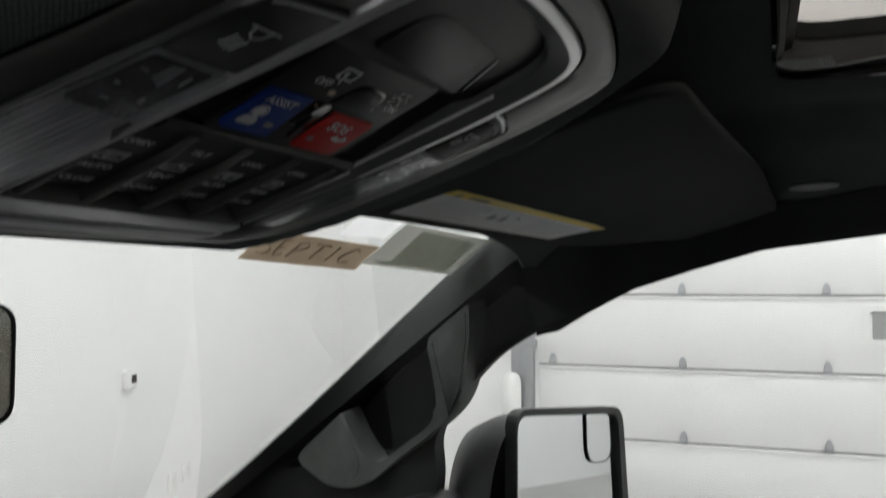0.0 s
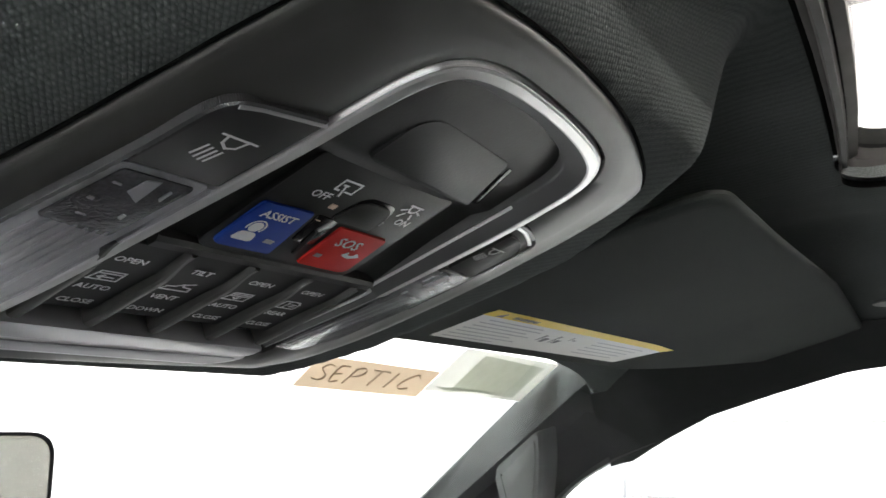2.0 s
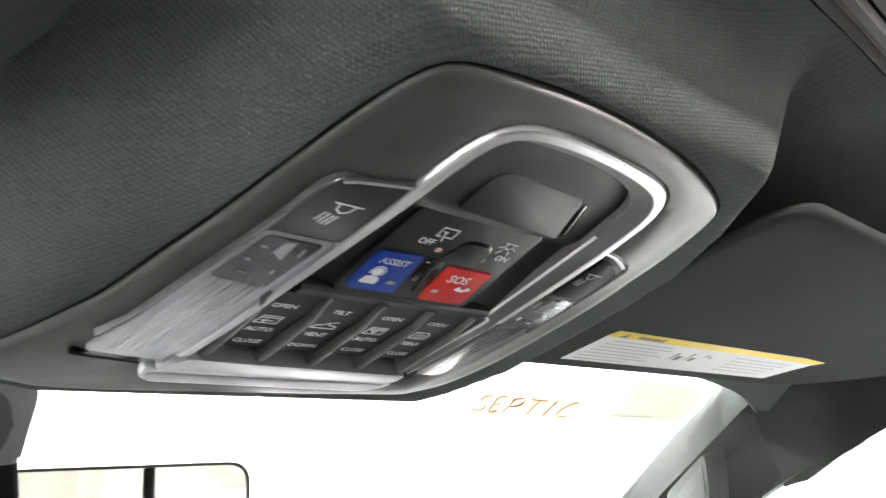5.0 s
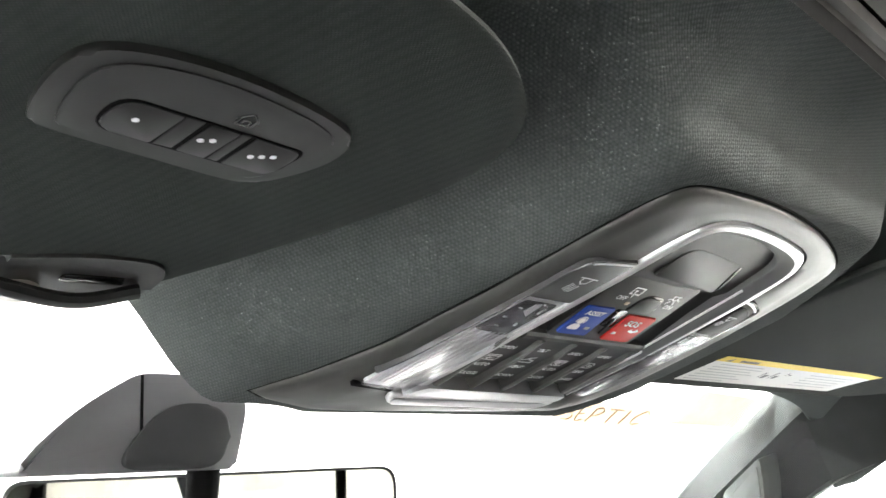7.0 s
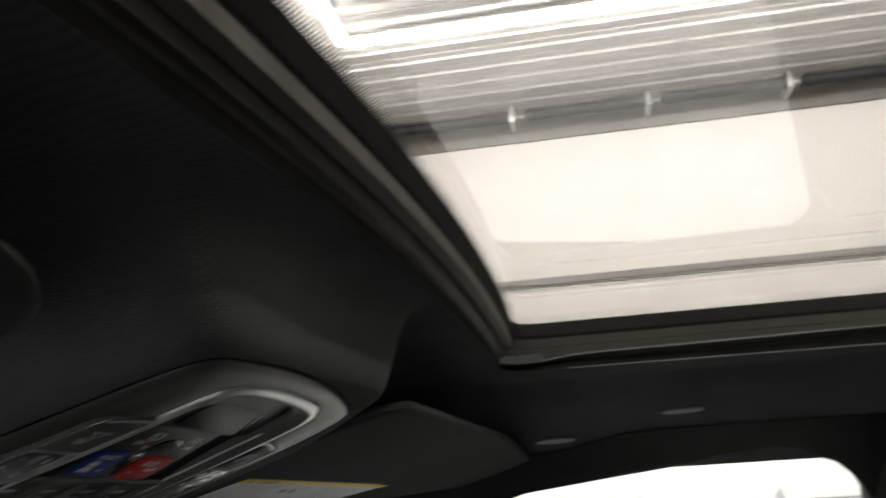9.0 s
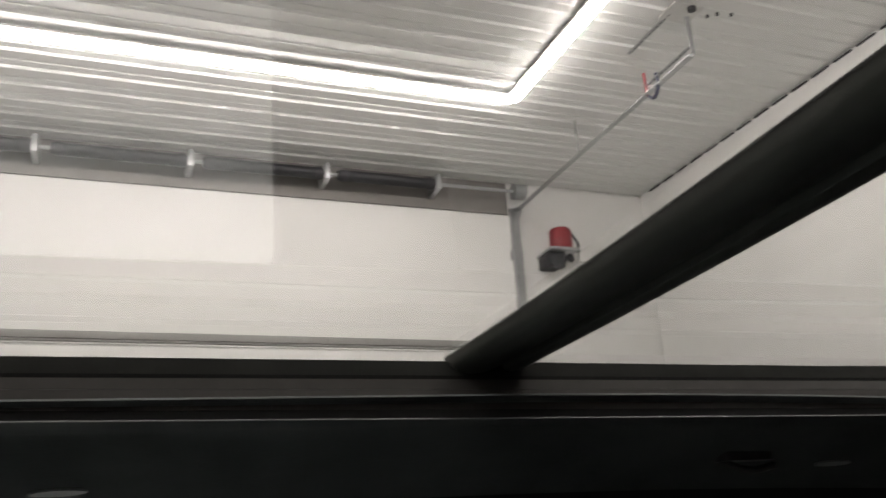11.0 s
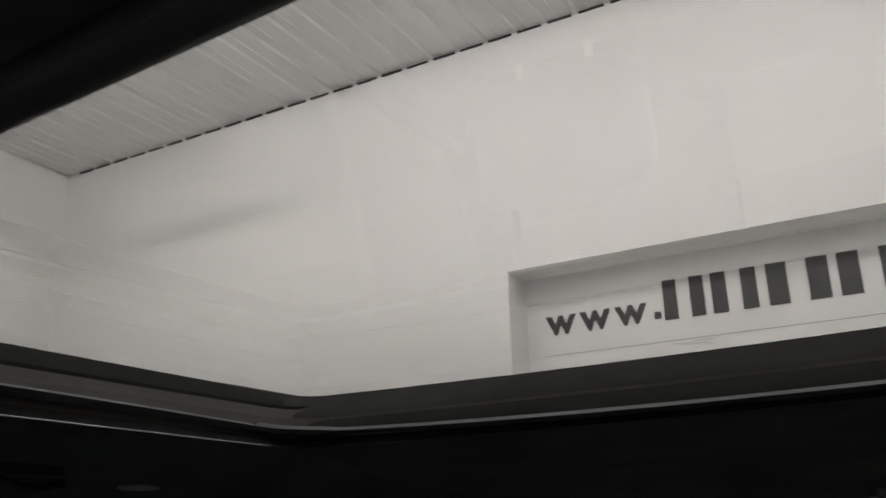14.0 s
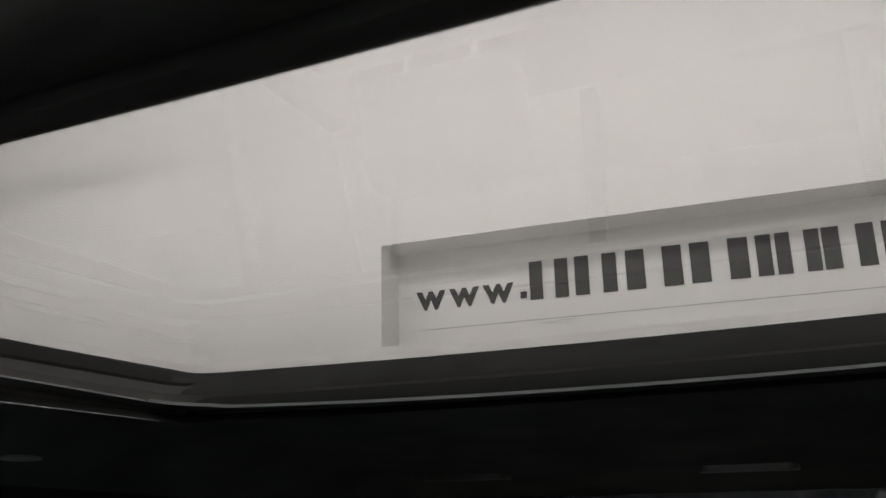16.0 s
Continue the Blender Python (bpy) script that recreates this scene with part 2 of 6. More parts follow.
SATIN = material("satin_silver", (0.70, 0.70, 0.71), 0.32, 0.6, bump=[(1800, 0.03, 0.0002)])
# satin trim with the shade of its inward slope in the colour
SATIN_SHADED = material("shaded_satin", (0.17, 0.17, 0.175), 0.38, 0.4, bump=[(1800, 0.03, 0.0002)])
SATIN_DULL = material("dull_silver", (0.42, 0.42, 0.44), 0.34, 0.75)
TRIM = material("pillar_grey_plastic", (0.024, 0.027, 0.0255), 0.6, spec=0.3, bump=[(1200, 0.25, 0.0004), (200, 0.1, 0.0006)], spots=(30, 0.4, (0.028, 0.031, 0.030)))
RAIL_TRIM = material("dark_rail_trim", (0.02, 0.021, 0.0205), 0.8, spec=0.15, bump=[(900, 0.25, 0.0005)], spots=(30, 0.4, (0.016, 0.017, 0.0165)))
PAD = material("handle_grey_plastic", (0.075, 0.080, 0.078), 0.6, bump=[(1200, 0.25, 0.0004)], spots=(30, 0.4, (0.05, 0.053, 0.052)))
RUBBER = material("rubber_seal", (0.007, 0.007, 0.007), 0.85, spec=0.04, bump=[(400, 0.2, 0.0005)])
RIM_SOFT = material("matt_black_rim", (0.0125, 0.013, 0.012), 0.9, spec=0.05, bump=[(700, 0.2, 0.0004)], spots=(30, 0.4, (0.008, 0.0085, 0.008)))
BAR_COVER = material("grey_black_cover", (0.055, 0.058, 0.052), 0.6, spec=0.2, bump=[(900, 0.3, 0.0004)], spots=(30, 0.4, (0.05, 0.053, 0.047)))
FRONT_RAIL = material("taupe_metal", (0.065, 0.061, 0.054), 0.6, 0.1, spec=0.15, spots=(40, 0.4, (0.045, 0.042, 0.038)))
MOUNT_GREY = material("smoke_grey_plastic", (0.15, 0.147, 0.152), 0.4, bump=[(900, 0.1, 0.0003)], spots=(40, 0.4, (0.12, 0.118, 0.122)))
MOUNT_SHADE = material("shaded_mount_grey", (0.035, 0.035, 0.036), 0.6, spec=0.3, spots=(30, 0.4, (0.028, 0.028, 0.029)))
SEAL_BROWN = material("brown_black_seal", (0.018, 0.016, 0.015), 0.55, spec=0.2, spots=(50, 0.4, (0.013, 0.0115, 0.011)))
RAIL_GREY = material("dull_grey_rail", (0.024, 0.0228, 0.0215), 0.6, 0.1, spec=0.15, spots=(50, 0.4, (0.018, 0.017, 0.016)))
RAIL_BEAD = material("dull_bead", (0.16, 0.16, 0.16), 0.4, 0.6)
LENS = glass("clear_lens", (0.93, 0.93, 0.95), 0.16, 1.5)
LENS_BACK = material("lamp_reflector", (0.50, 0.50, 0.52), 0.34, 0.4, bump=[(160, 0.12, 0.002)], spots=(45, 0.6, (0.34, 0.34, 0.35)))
# the same reflector darkened, for the passenger's lamp in shade
LENS_SHADED = material("shaded_reflector", (0.075, 0.075, 0.082), 0.3, 0.4, bump=[(160, 0.12, 0.002)], spots=(45, 0.6, (0.04, 0.04, 0.045)))
DARK_REFLECTOR = material("dark_reflector", (0.06, 0.06, 0.065), 0.25, 0.4, bump=[(700, 0.6, 0.001)], spots=(600, 0.8, (0.16, 0.16, 0.17)))
CHROME_LINE = material("bright_chrome_line", (0.85, 0.85, 0.86), 0.3, 0.2)
ARCH_EDGE = material("polished_edge", (0.56, 0.56, 0.57), 0.36, 0.9)
LENS_STREAK = material("pale_lamp_facet", (0.55, 0.55, 0.57), 0.3, 0.6)
LENS_RIM = material("ridged_clear_plastic", (0.11, 0.11, 0.115), 0.25, 0.2)
BLUE = material("blue_button", (0.008, 0.045, 0.30), 0.55, spec=0.15, spots=(80, 0.2, (0.007, 0.038, 0.26)))
RED = material("red_button", (0.55, 0.025, 0.02), 0.55, spec=0.15, spots=(80, 0.2, (0.48, 0.022, 0.018)))
INDICATOR = material("indicator_amber", (0.6, 0.45, 0.33), 0.4)
PRINT = material("white_print", (0.72, 0.72, 0.74), 0.5)
TAG_GREY = material("tag_grey_plastic", (0.24, 0.25, 0.245), 0.5)
PRINT_GREY = material("grey_print", (0.34, 0.34, 0.36), 0.5)
PLASTIC_CLEAR = material("pale_translucent_plastic", (0.42, 0.38, 0.35), 0.3)
LABEL_WHITE = material("label_paper", (0.72, 0.72, 0.70), 0.55, spots=(30, 0.3, (0.64, 0.64, 0.62)))
LABEL_YELLOW = material("label_yellow", (0.75, 0.55, 0.03), 0.5)
CARD = sheet_paper("cardboard", (0.56, 0.44, 0.31), (0.49, 0.38, 0.27), 25, 0.185)
INK = sheet_paper("marker_ink", (0.42, 0.32, 0.22), (0.46, 0.35, 0.24), 25, 0.45)
PAPER = sheet_paper("pale_green_paper", (0.58, 0.60, 0.53), (0.50, 0.52, 0.45), 60, 0.80)
PAPER_EDGE = sheet_paper("paper_margin", (0.78, 0.78, 0.71), (0.73, 0.73, 0.66), 25, 0.165)
STICKER = sheet_paper("white_sticker", (0.9, 0.9, 0.9), (0.85, 0.85, 0.85), 25, 0.6)
WINDSHIELD = glass("windshield_glass", (0.92, 0.94, 0.93), ior=1.25)
SIDE_GLASS = glass("side_glass", (0.93, 0.95, 0.94))
REAR_GLASS = glass("rear_tinted_glass", (0.13, 0.124, 0.104))
PRIVACY = glass("dark_privacy_glass", (0.05, 0.05, 0.05))
ROOF_GLASS = glass("tinted_roof_glass", (0.52, 0.49, 0.462), ior=1.64)
MIRROR = material("mirror_silver", (0.82, 0.84, 0.85), 0.02, 1.0)
FRIT = material("black_frit", (0.008, 0.008, 0.008), 0.3)
SEAT = material("black_leather", (0.02, 0.02, 0.021), 0.45, bump=[(500, 0.3, 0.0006)], spots=(30, 0.4, (0.014, 0.014, 0.015)))
DASH = material("dash_plastic", (0.03, 0.03, 0.031), 0.6, bump=[(800, 0.3, 0.0005)])
BODY_PAINT = material("black_car_paint", (0.02, 0.021, 0.022), 0.25, 0.2, coat=1.0)

WALL = material("white_wall_paint", (0.80, 0.80, 0.79), 0.75, bump=[(120, 0.08, 0.001)], spots=(0.6, 0.35, (0.76, 0.755, 0.74)))
DOOR_WHITE = material("white_door_steel", (0.78, 0.78, 0.77), 0.5, bump=[(60, 0.06, 0.001)], spots=(1.2, 0.4, (0.73, 0.73, 0.715)))
CEIL = material("white_ribbed_steel", (0.72, 0.73, 0.72), 0.45, spots=(0.8, 0.4, (0.66, 0.67, 0.66)))
CONCRETE = material("sealed_concrete", (0.44, 0.43, 0.415), 0.4, bump=[(30, 0.1, 0.002)], spots=(1.5, 0.7, (0.34, 0.335, 0.325)))
STEEL = material("galvanised_steel", (0.45, 0.46, 0.47), 0.4, 0.8, spots=(25, 0.6, (0.33, 0.34, 0.35)))
PLATE_STEEL = material("pale_zinc_plate", (0.60, 0.60, 0.59), 0.45, 0.2, spots=(40, 0.5, (0.42, 0.42, 0.41)))
SPRING = material("black_spring_steel", (0.03, 0.03, 0.034), 0.45, 0.5)
HEADER = material("grey_header_panel", (0.22, 0.21, 0.20), 0.7, spots=(4, 0.5, (0.17, 0.163, 0.155)))
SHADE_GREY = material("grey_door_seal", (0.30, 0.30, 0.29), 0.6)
SIGN_WHITE = material("white_sign_panel", (0.78, 0.78, 0.775), 0.5, spots=(2, 0.3, (0.74, 0.74, 0.73)))
PALE_GREY = material("pale_grey_smear", (0.55, 0.55, 0.54), 0.6)
SIGN_INK = material("dark_grey_vinyl", (0.045, 0.047, 0.047), 0.45)
RED_PAINT = material("red_enamel", (0.27, 0.022, 0.03), 0.45, spots=(30, 0.4, (0.20, 0.018, 0.024)))
DARK_METAL = material("dark_metal", (0.04, 0.04, 0.045), 0.5, 0.4)
PLASTIC_WHITE = material("white_plastic", (0.78, 0.78, 0.76), 0.4)
SCREEN = material("dark_screen", (0.05, 0.045, 0.04), 0.25)
LED = glow("led_tube_light", (0.98, 0.985, 1.0), LED_POWER)

# ---- the garage ----
CEILING, U1, U0, V1, V0 = 5.05, 6.6, -2.35, 3.5, -5.35
DOOR_V = (-3.79, 1.70)
DOOR_TOP = 3.40


def structure(name, bm, mat, label, category, m=ROOM):
    return tagged(part(name, bm, mat, None, m=m), label, category, kind="structure")


structure("floor", boxed(U0 - 0.3, U1 + 0.3, V0 - 1.2, V1 + 0.3, -0.2, 0), CONCRETE, "sealed grey concrete garage floor", "floor")
structure("wall_front", boxed(U0, U1, V1, V1 + 0.2, 0, CEILING), WALL, "plain white painted garage wall", "wall")
# unseen left wall, set close to bounce light through the driver's window
structure("bounce_wall_left", boxed(U0 - 0.2, U0, V0 - 0.2, V1 + 0.2, 0, CEILING), WALL, "plain white painted garage wall", "wall")
bm = bmesh.new()
box(bm, U1, U1 + 0.2, DOOR_V[1], V1 + 0.2, 0, CEILING)
box(bm, U1, U1 + 0.2, V0 - 0.2, DOOR_V[0], 0, CEILING)
box(bm, U1, U1 + 0.2, DOOR_V[0], DOOR_V[1], DOOR_TOP, CEILING)
structure("wall_right", bm, WALL, "white garage wall round the sectional door", "wall")
# the back wall with the long niche that carries the lettering
NICHE = (-2.15, 2.09, 2.66, 3.322)
bm = bmesh.new()
box(bm, U0, NICHE[0], V0 - 0.3, V0, 0, CEILING)
box(bm, NICHE[1], U1, V0 - 0.3, V0, 0, CEILING)
box(bm, NICHE[0], NICHE[1], V0 - 0.3, V0, 0, NICHE[2])
box(bm, NICHE[0], NICHE[1], V0 - 0.3, V0, NICHE[3], CEILING)
structure("wall_back", bm, WALL, "white garage wall with a long sunken sign niche", "wall")
# ribbed steel ceiling: flat pans between raised seams
bm = bmesh.new()
prof, u = [], U0
while u < U1:
    for du, dz in ((0, 0), (0.012, -0.018), (0.03, -0.018), (0.042, 0), (0.145, 0), (0.15, -0.006), (0.16, -0.006), (0.165, 0)):
        prof.append((u + du, CEILING + dz))
    u += 0.225
grid(bm, range(len(prof)), (V0, V1), lambda i, v: (prof[i][0], v, prof[i][1]))
box(bm, U0, U1, V0, V1, CEILING + 0.05, CEILING + 0.25)
structure("ceiling", bm, CEIL, "white ribbed sheet steel ceiling", "ceiling")
# dark strips stand for the shadow gaps between ribs and wall
bm = bmesh.new()
u = U0
while u < U1 - 0.23:
    box(bm, u + 0.045, u + 0.222, V0, V0 + 0.012, CEILING - 0.03, CEILING - 0.016)
    u += 0.225
structure("trim", bm, DARK_METAL, "dark strips for the shadow gaps between the ceiling ribs", "trim")

# sign in the niche
sign = thing("wall_sign", ROOM, "white sign board with dark grey web address lettering", "sign")
part("board", boxed(NICHE[0], NICHE[1], V0 - 0.30, V0 - 0.27, NICHE[2], NICHE[3]), SIGN_WHITE, sign)
part("seam", boxed(NICHE[0], NICHE[1] - 0.1, V0 - 0.27, V0 - 0.268, 2.795, 2.799), SHADE_GREY, sign)
SIGN_AT = ROOM @ Matrix.Translation((0, V0 - 0.268, 0)) @ Matrix(((-1, 0, 0, 0), (0, 0, 1, 0), (0, 1, 0, 0), (0, 0, 0, 1)))


def on_sign(name, me, cx, cz, width, height, label=""):
    """Lettering fitted into a box, lying on the board."""
    xs = [v.co.x for v in me.vertices]
    ys = [v.co.y for v in me.vertices]
    sx, sy = width / (max(xs) - min(xs)), height / (max(ys) - min(ys))
    ax, ay = (max(xs) + min(xs)) / 2, (max(ys) + min(ys)) / 2
    for v in me.vertices:
        v.co = Vector((-cx + (v.co.x - ax) * sx, cz + (v.co.y - ay) * sy, v.co.z + 0.001))
    part(name, me, SIGN_INK, sign, label, m=ROOM.inverted() @ SIGN_AT)


for i in range(3):
    on_sign("letter_w", letters("w", 0.2, 0.002, bold=0.03), 1.855 - i * 0.231, 2.990, 0.208, 0.126)
part("letter_dot", boxed(1.205, 1.247, V0 - 0.269, V0 - 0.264, 2.941, 2.985), SIGN_INK, sign)
# the name that follows is drawn as plain upright bars of its size
for a, b in ((1.184, 0.937), (0.894, 0.634), (0.578, 0.245), (0.197, -0.132), (-0.174, -0.259), (-0.281, -0.517), (-0.53, -0.80), (-0.84, -1.10), (-1.14, -1.37), (-1.41, -1.69), (-1.73, -2.0)):
    if a - b < 0.12:
        cuts = [(b, a)]
    else:
        w = (a - b) * 0.34
        cuts = [(b, b + w), (a - w, a)]
    bm = bmesh.new()
    for c0, c1 in cuts:
        box(bm, c0, c1, V0 - 0.269, V0 - 0.264, 2.925, 3.172)
    part("bar", bm, SIGN_INK, sign)


for a, b, z in ((1.15, 1.02, 2.772), (1.10, 0.93, 2.762), (1.02, 0.90, 2.778), (0.97, 0.92, 2.752)):
    part("smudge", boxed(b, a, V0 - 0.2692, V0 - 0.2685, z, z + 0.006), PALE_GREY, sign)
part("seam", boxed(NICHE[0], NICHE[1] - 0.02, V0 - 0.27, V0 - 0.268, 3.10, 3.103), PALE_GREY, sign)

# sectional door
door = thing("garage_door", ROOM, "closed white sectional garage door with hinges", "garage door")
SEAMS = [0.0, 0.474, 1.04, 1.605, 2.17, 2.735, DOOR_TOP]
for a, b in zip(SEAMS, SEAMS[1:]):
    bm = bmesh.new()
    box(bm, U1 + 0.0, U1 + 0.05, DOOR_V[0], DOOR_V[1], a + 0.006, b - 0.012, 0.008)
    box(bm, U1 - 0.012, U1 + 0.02, DOOR_V[0], DOOR_V[1], b - 0.03, b - 0.014, 0.004)
    panel = part("panel", bm, DOOR_WHITE, door)
bm = bmesh.new()
for b in SEAMS[1:-1]:
    box(bm, U1 + 0.012, U1 + 0.045, DOOR_V[0], DOOR_V[1], b - 0.012, b + 0.006)
part("seal", bm, SHADE_GREY, door)
hinge_bm = bmesh.new()
slab(hinge_bm, rounded([(-0.028, -0.045), (0.028, -0.045), (0.03, 0.01), (0.009, 0.055), (-0.009, 0.055), (-0.03, 0.01)], 0.008), 0, 0.01, 0.003)
box(hinge_bm, -0.03, 0.03, -0.022, -0.008, 0.008, 0.024, 0.005)
hinge = finish(hinge_bm)
FACE = Matrix(((0, 0, -1, 0), (-1, 0, 0, 0), (0, 1, 0, 0), (0, 0, 0, 1)))
for b in SEAMS[1:-1]:
    for k in range(6):
        part("hinge", hinge, STEEL, door, m=Matrix.Translation((U1 - 0.012, 1.58 - 1.017 * k, b + 0.035)) @ FACE)
for v in (-0.83, ):
    part("window", frame_slab(rounded([(-0.3, -0.14), (0.3, -0.14), (0.3, 0.14), (-0.3, 0.14)], 0.02), rounded([(-0.26, -0.1), (0.26, -0.1), (0.26, 0.1), (-0.26, 0.1)], 0.02), 0, 0.012), PLASTIC_WHITE, door, "white framed small window", m=Matrix.Translation((U1 - 0.003, v - 0.16, 1.39)) @ FACE)
    part("pane", slabbed(rounded([(-0.240, -0.102), (0.240, -0.102), (0.240, 0.102), (-0.240, 0.102)], 0.02), 0, 0.004), SHADE_GREY, door, m=Matrix.Translation((U1 - 0.003, v - 0.16, 1.39)) @ FACE)
# lift hardware
CHANNEL = [(-0.025, -0.02), (0.025, -0.02), (0.025, -0.015), (-0.02, -0.015), (-0.02, 0.02), (-0.025, 0.02)]
lift = thing("door_lift", ROOM, "galvanised door tracks and black torsion springs on a shaft", "door hardware")
for v in (DOOR_V[0] - 0.06, DOOR_V[1] + 0.06):
    bm = bmesh.new()
    box(bm, U1 - 0.09, U1 - 0.085, v - 0.035, v + 0.035, 0, 4.75)
    box(bm, U1 - 0.09, U1 - 0.03, v - 0.035, v - 0.030, 0, 4.75)
    box(bm, U1 - 0.09, U1 - 0.03, v + 0.030, v + 0.035, 0, 4.75)
    part("track", bm, STEEL, lift)
    for z in (0.4, 1.2, 2.0, 2.8, 3.6, 4.3):
        part("bracket", boxed(U1 - 0.08, U1, v - 0.05, v + 0.05, z - 0.04, z + 0.04, 0.004), STEEL, lift)
    bend = [(U1 - 0.06, v, 4.42), (U1 - 0.08, v, 4.58), (U1 - 0.18, v, 4.69), (U1 - 0.35, v, 4.73), (U1 - 2.84, v, 4.74)]
    part("rail", sweep(bmesh.new(), curve_through(bend, 6), CHANNEL, ups=None), STEEL, lift)
    for u in (5.30,):
        part("hanger", boxed(u - 0.015, u + 0.015, v - 0.02, v - 0.014, 4.74, CEILING), STEEL, lift)
    part("drum", sweep(bmesh.new(), [(U1 - 0.2, v - 0.06, 4.87), (U1 - 0.2, v + 0.06, 4.87)], circle(0.075, 16)), STEEL, lift)
part("shaft", tube([(U1 - 0.2, DOOR_V[0] - 0.15, 4.87), (U1 - 0.2, DOOR_V[1] + 0.15, 4.87)], 0.016), STEEL, lift)
for a, b in ((1.38, 0.30), (0.14, -0.85), (-1.0, -1.98), (-2.13, -3.0)):
    n = 56
    part("spring", sweep(bmesh.new(), [(U1 - 0.2, lerp(a, b, i / n), 4.87) for i in range(n + 1)], circle(0.055, 12), scales=[1.0 if i % 2 else 0.9 for i in range(n + 1)]), SPRING, lift)
    for e, d in ((a, -1), (b, 1)):
        part("winding_cone", sweep(bmesh.new(), [(U1 - 0.2, e - d * 0.02, 4.87), (U1 - 0.2, e + d * 0.03, 4.87), (U1 - 0.2, e + d * 0.07, 4.87)], circle(0.06, 14), scales=[0.7, 1.0, 0.92]), DARK_METAL, lift)
    for v in (b - 0.03,):
        part("bracket", boxed(U1 - 0.27, U1, v - 0.025, v + 0.025, 4.80, 4.95, 0.01), STEEL, lift)
structure("header_panel", boxed(U1 - 0.025, U1, DOOR_V[0] - 0.02, DOOR_V[1] + 0.3, 4.71, CEILING - 0.02), HEADER, "brown grey header board behind the springs", "header board")
structure("door_trim", boxed(U1 - 0.03, U1, DOOR_V[0] - 0.1, DOOR_V[1] + 0.1, 3.41, 3.47, 0.006), SHADE_GREY, "grey strip above the garage door", "trim")
for v in (DOOR_V[0] - 0.13, DOOR_V[1] + 0.13):
    structure("door_jamb", boxed(U1 - 0.02, U1, v - 0.1, v + 0.1, 0, 4.7), STEEL if v > 0 else WALL, "flat jamb beside the garage door", "trim")

# chain operator on the wall
op = thing("door_operator", ROOM @ Matrix.Translation((0, -0.015, -0.05)), "red and black electric door operator on the wall", "motor")
part("motor", sweep(bmesh.new(), [(6.42, -4.24, 4.37), (6.42, -4.24, 4.39), (6.42, -4.24, 4.56), (6.42, -4.24, 4.58)], circle(0.105, 18), scales=[0.9, 1, 1, 0.85]), RED_PAINT, op, "red motor housing")
part("mounting_plate", boxed(6.30, 6.60, -4.36, -4.06, 4.335, 4.365, 0.004), STEEL, op, "galvanised mounting plate")
part("gearbox", boxed(6.36, 6.60, -4.24, -4.07, 4.21, 4.335, 0.015), DARK_METAL, op, "black gearbox")
part("switch_box", boxed(6.34, 6.42, -4.46, -4.38, 4.25, 4.34, 0.008), PLASTIC_WHITE, op, "pale switch box")
part("conduit", tube([(6.38, -4.40, 4.33), (6.38, -4.39, 4.45), (6.40, -4.34, 4.55)], 0.012, 8), DARK_METAL, op)
teeth = [(r * math.cos(a), r * math.sin(a)) for a, r in ((2 * math.pi * i / 24, 0.075 if i % 2 else 0.062) for i in range(24))]
part("sprocket", sweep(bmesh.new(), [(6.33, -4.15, 4.22), (6.345, -4.15, 4.22)], teeth), DARK_METAL, op, "toothed black sprocket")
part("sprocket", sweep(bmesh.new(), [(6.33, -4.27, 4.27), (6.345, -4.27, 4.27)], [(x * 0.6, z * 0.6) for x, z in teeth]), DARK_METAL, op, "small toothed sprocket")
# emergency release and cables under the ceiling
rel = thing("release_handle", ROOM, "red and navy pull strap hanging on the door track", "handle")
part("red_tab", boxed(4.268, 4.292, -3.855, -3.845, 4.715, 4.90, 0.003), RED_PAINT, rel, "red pull tab")
part("navy_loop", sweep(bmesh.new(), curve_through([(4.145, -3.85, 4.82), (4.135, -3.85, 4.74), (4.16, -3.85, 4.68), (4.21, -3.85, 4.655), (4.26, -3.85, 4.70)], 6), circle(0.016, 8, 0.010)), material("navy_rubber", (0.02, 0.025, 0.06), 0.5), rel, "navy loop")
hang = thing("track_hanger", ROOM, "galvanised perforated hanger at the end of the door track", "bracket")
part("upright", boxed(3.735, 3.765, -3.875, -3.869, 4.73, CEILING - 0.015), STEEL, hang)
part("upright", boxed(3.735, 3.741, -3.869, -3.840, 4.73, CEILING - 0.015), STEEL, hang)
for v, z in ((-3.73, 5.028), (-3.85, 4.79)):
    part("angle", boxed(3.74, 4.26, v - 0.016, v + 0.016, z - 0.004, z), STEEL, hang, "perforated steel angle")
    for k in range(11):
        part("slot", slabbed([(3.765 + k * 0.046 + px, v + py) for px, py in circle(0.013, 10, 0.007)], z - 0.0062, z - 0.0042), DARK_METAL, hang)
part("plate", boxed(3.62, 3.82, -3.92, -3.68, CEILING - 0.028, CEILING - 0.019), PLATE_STEEL, hang, "pale perforated ceiling plate")
part("bolt", sweep(bmesh.new(), [(3.645, -3.83, CEILING - 0.05), (3.645, -3.83, CEILING - 0.028)], circle(0.03, 14)), DARK_METAL, hang)
for u, v in ((3.70, -4.00), (3.66, -4.05), (3.64, -4.15)):
    part("bolt", sweep(bmesh.new(), [(u, v, CEILING - 0.035), (u, v, CEILING - 0.018)], circle(0.012, 10)), DARK_METAL, hang)

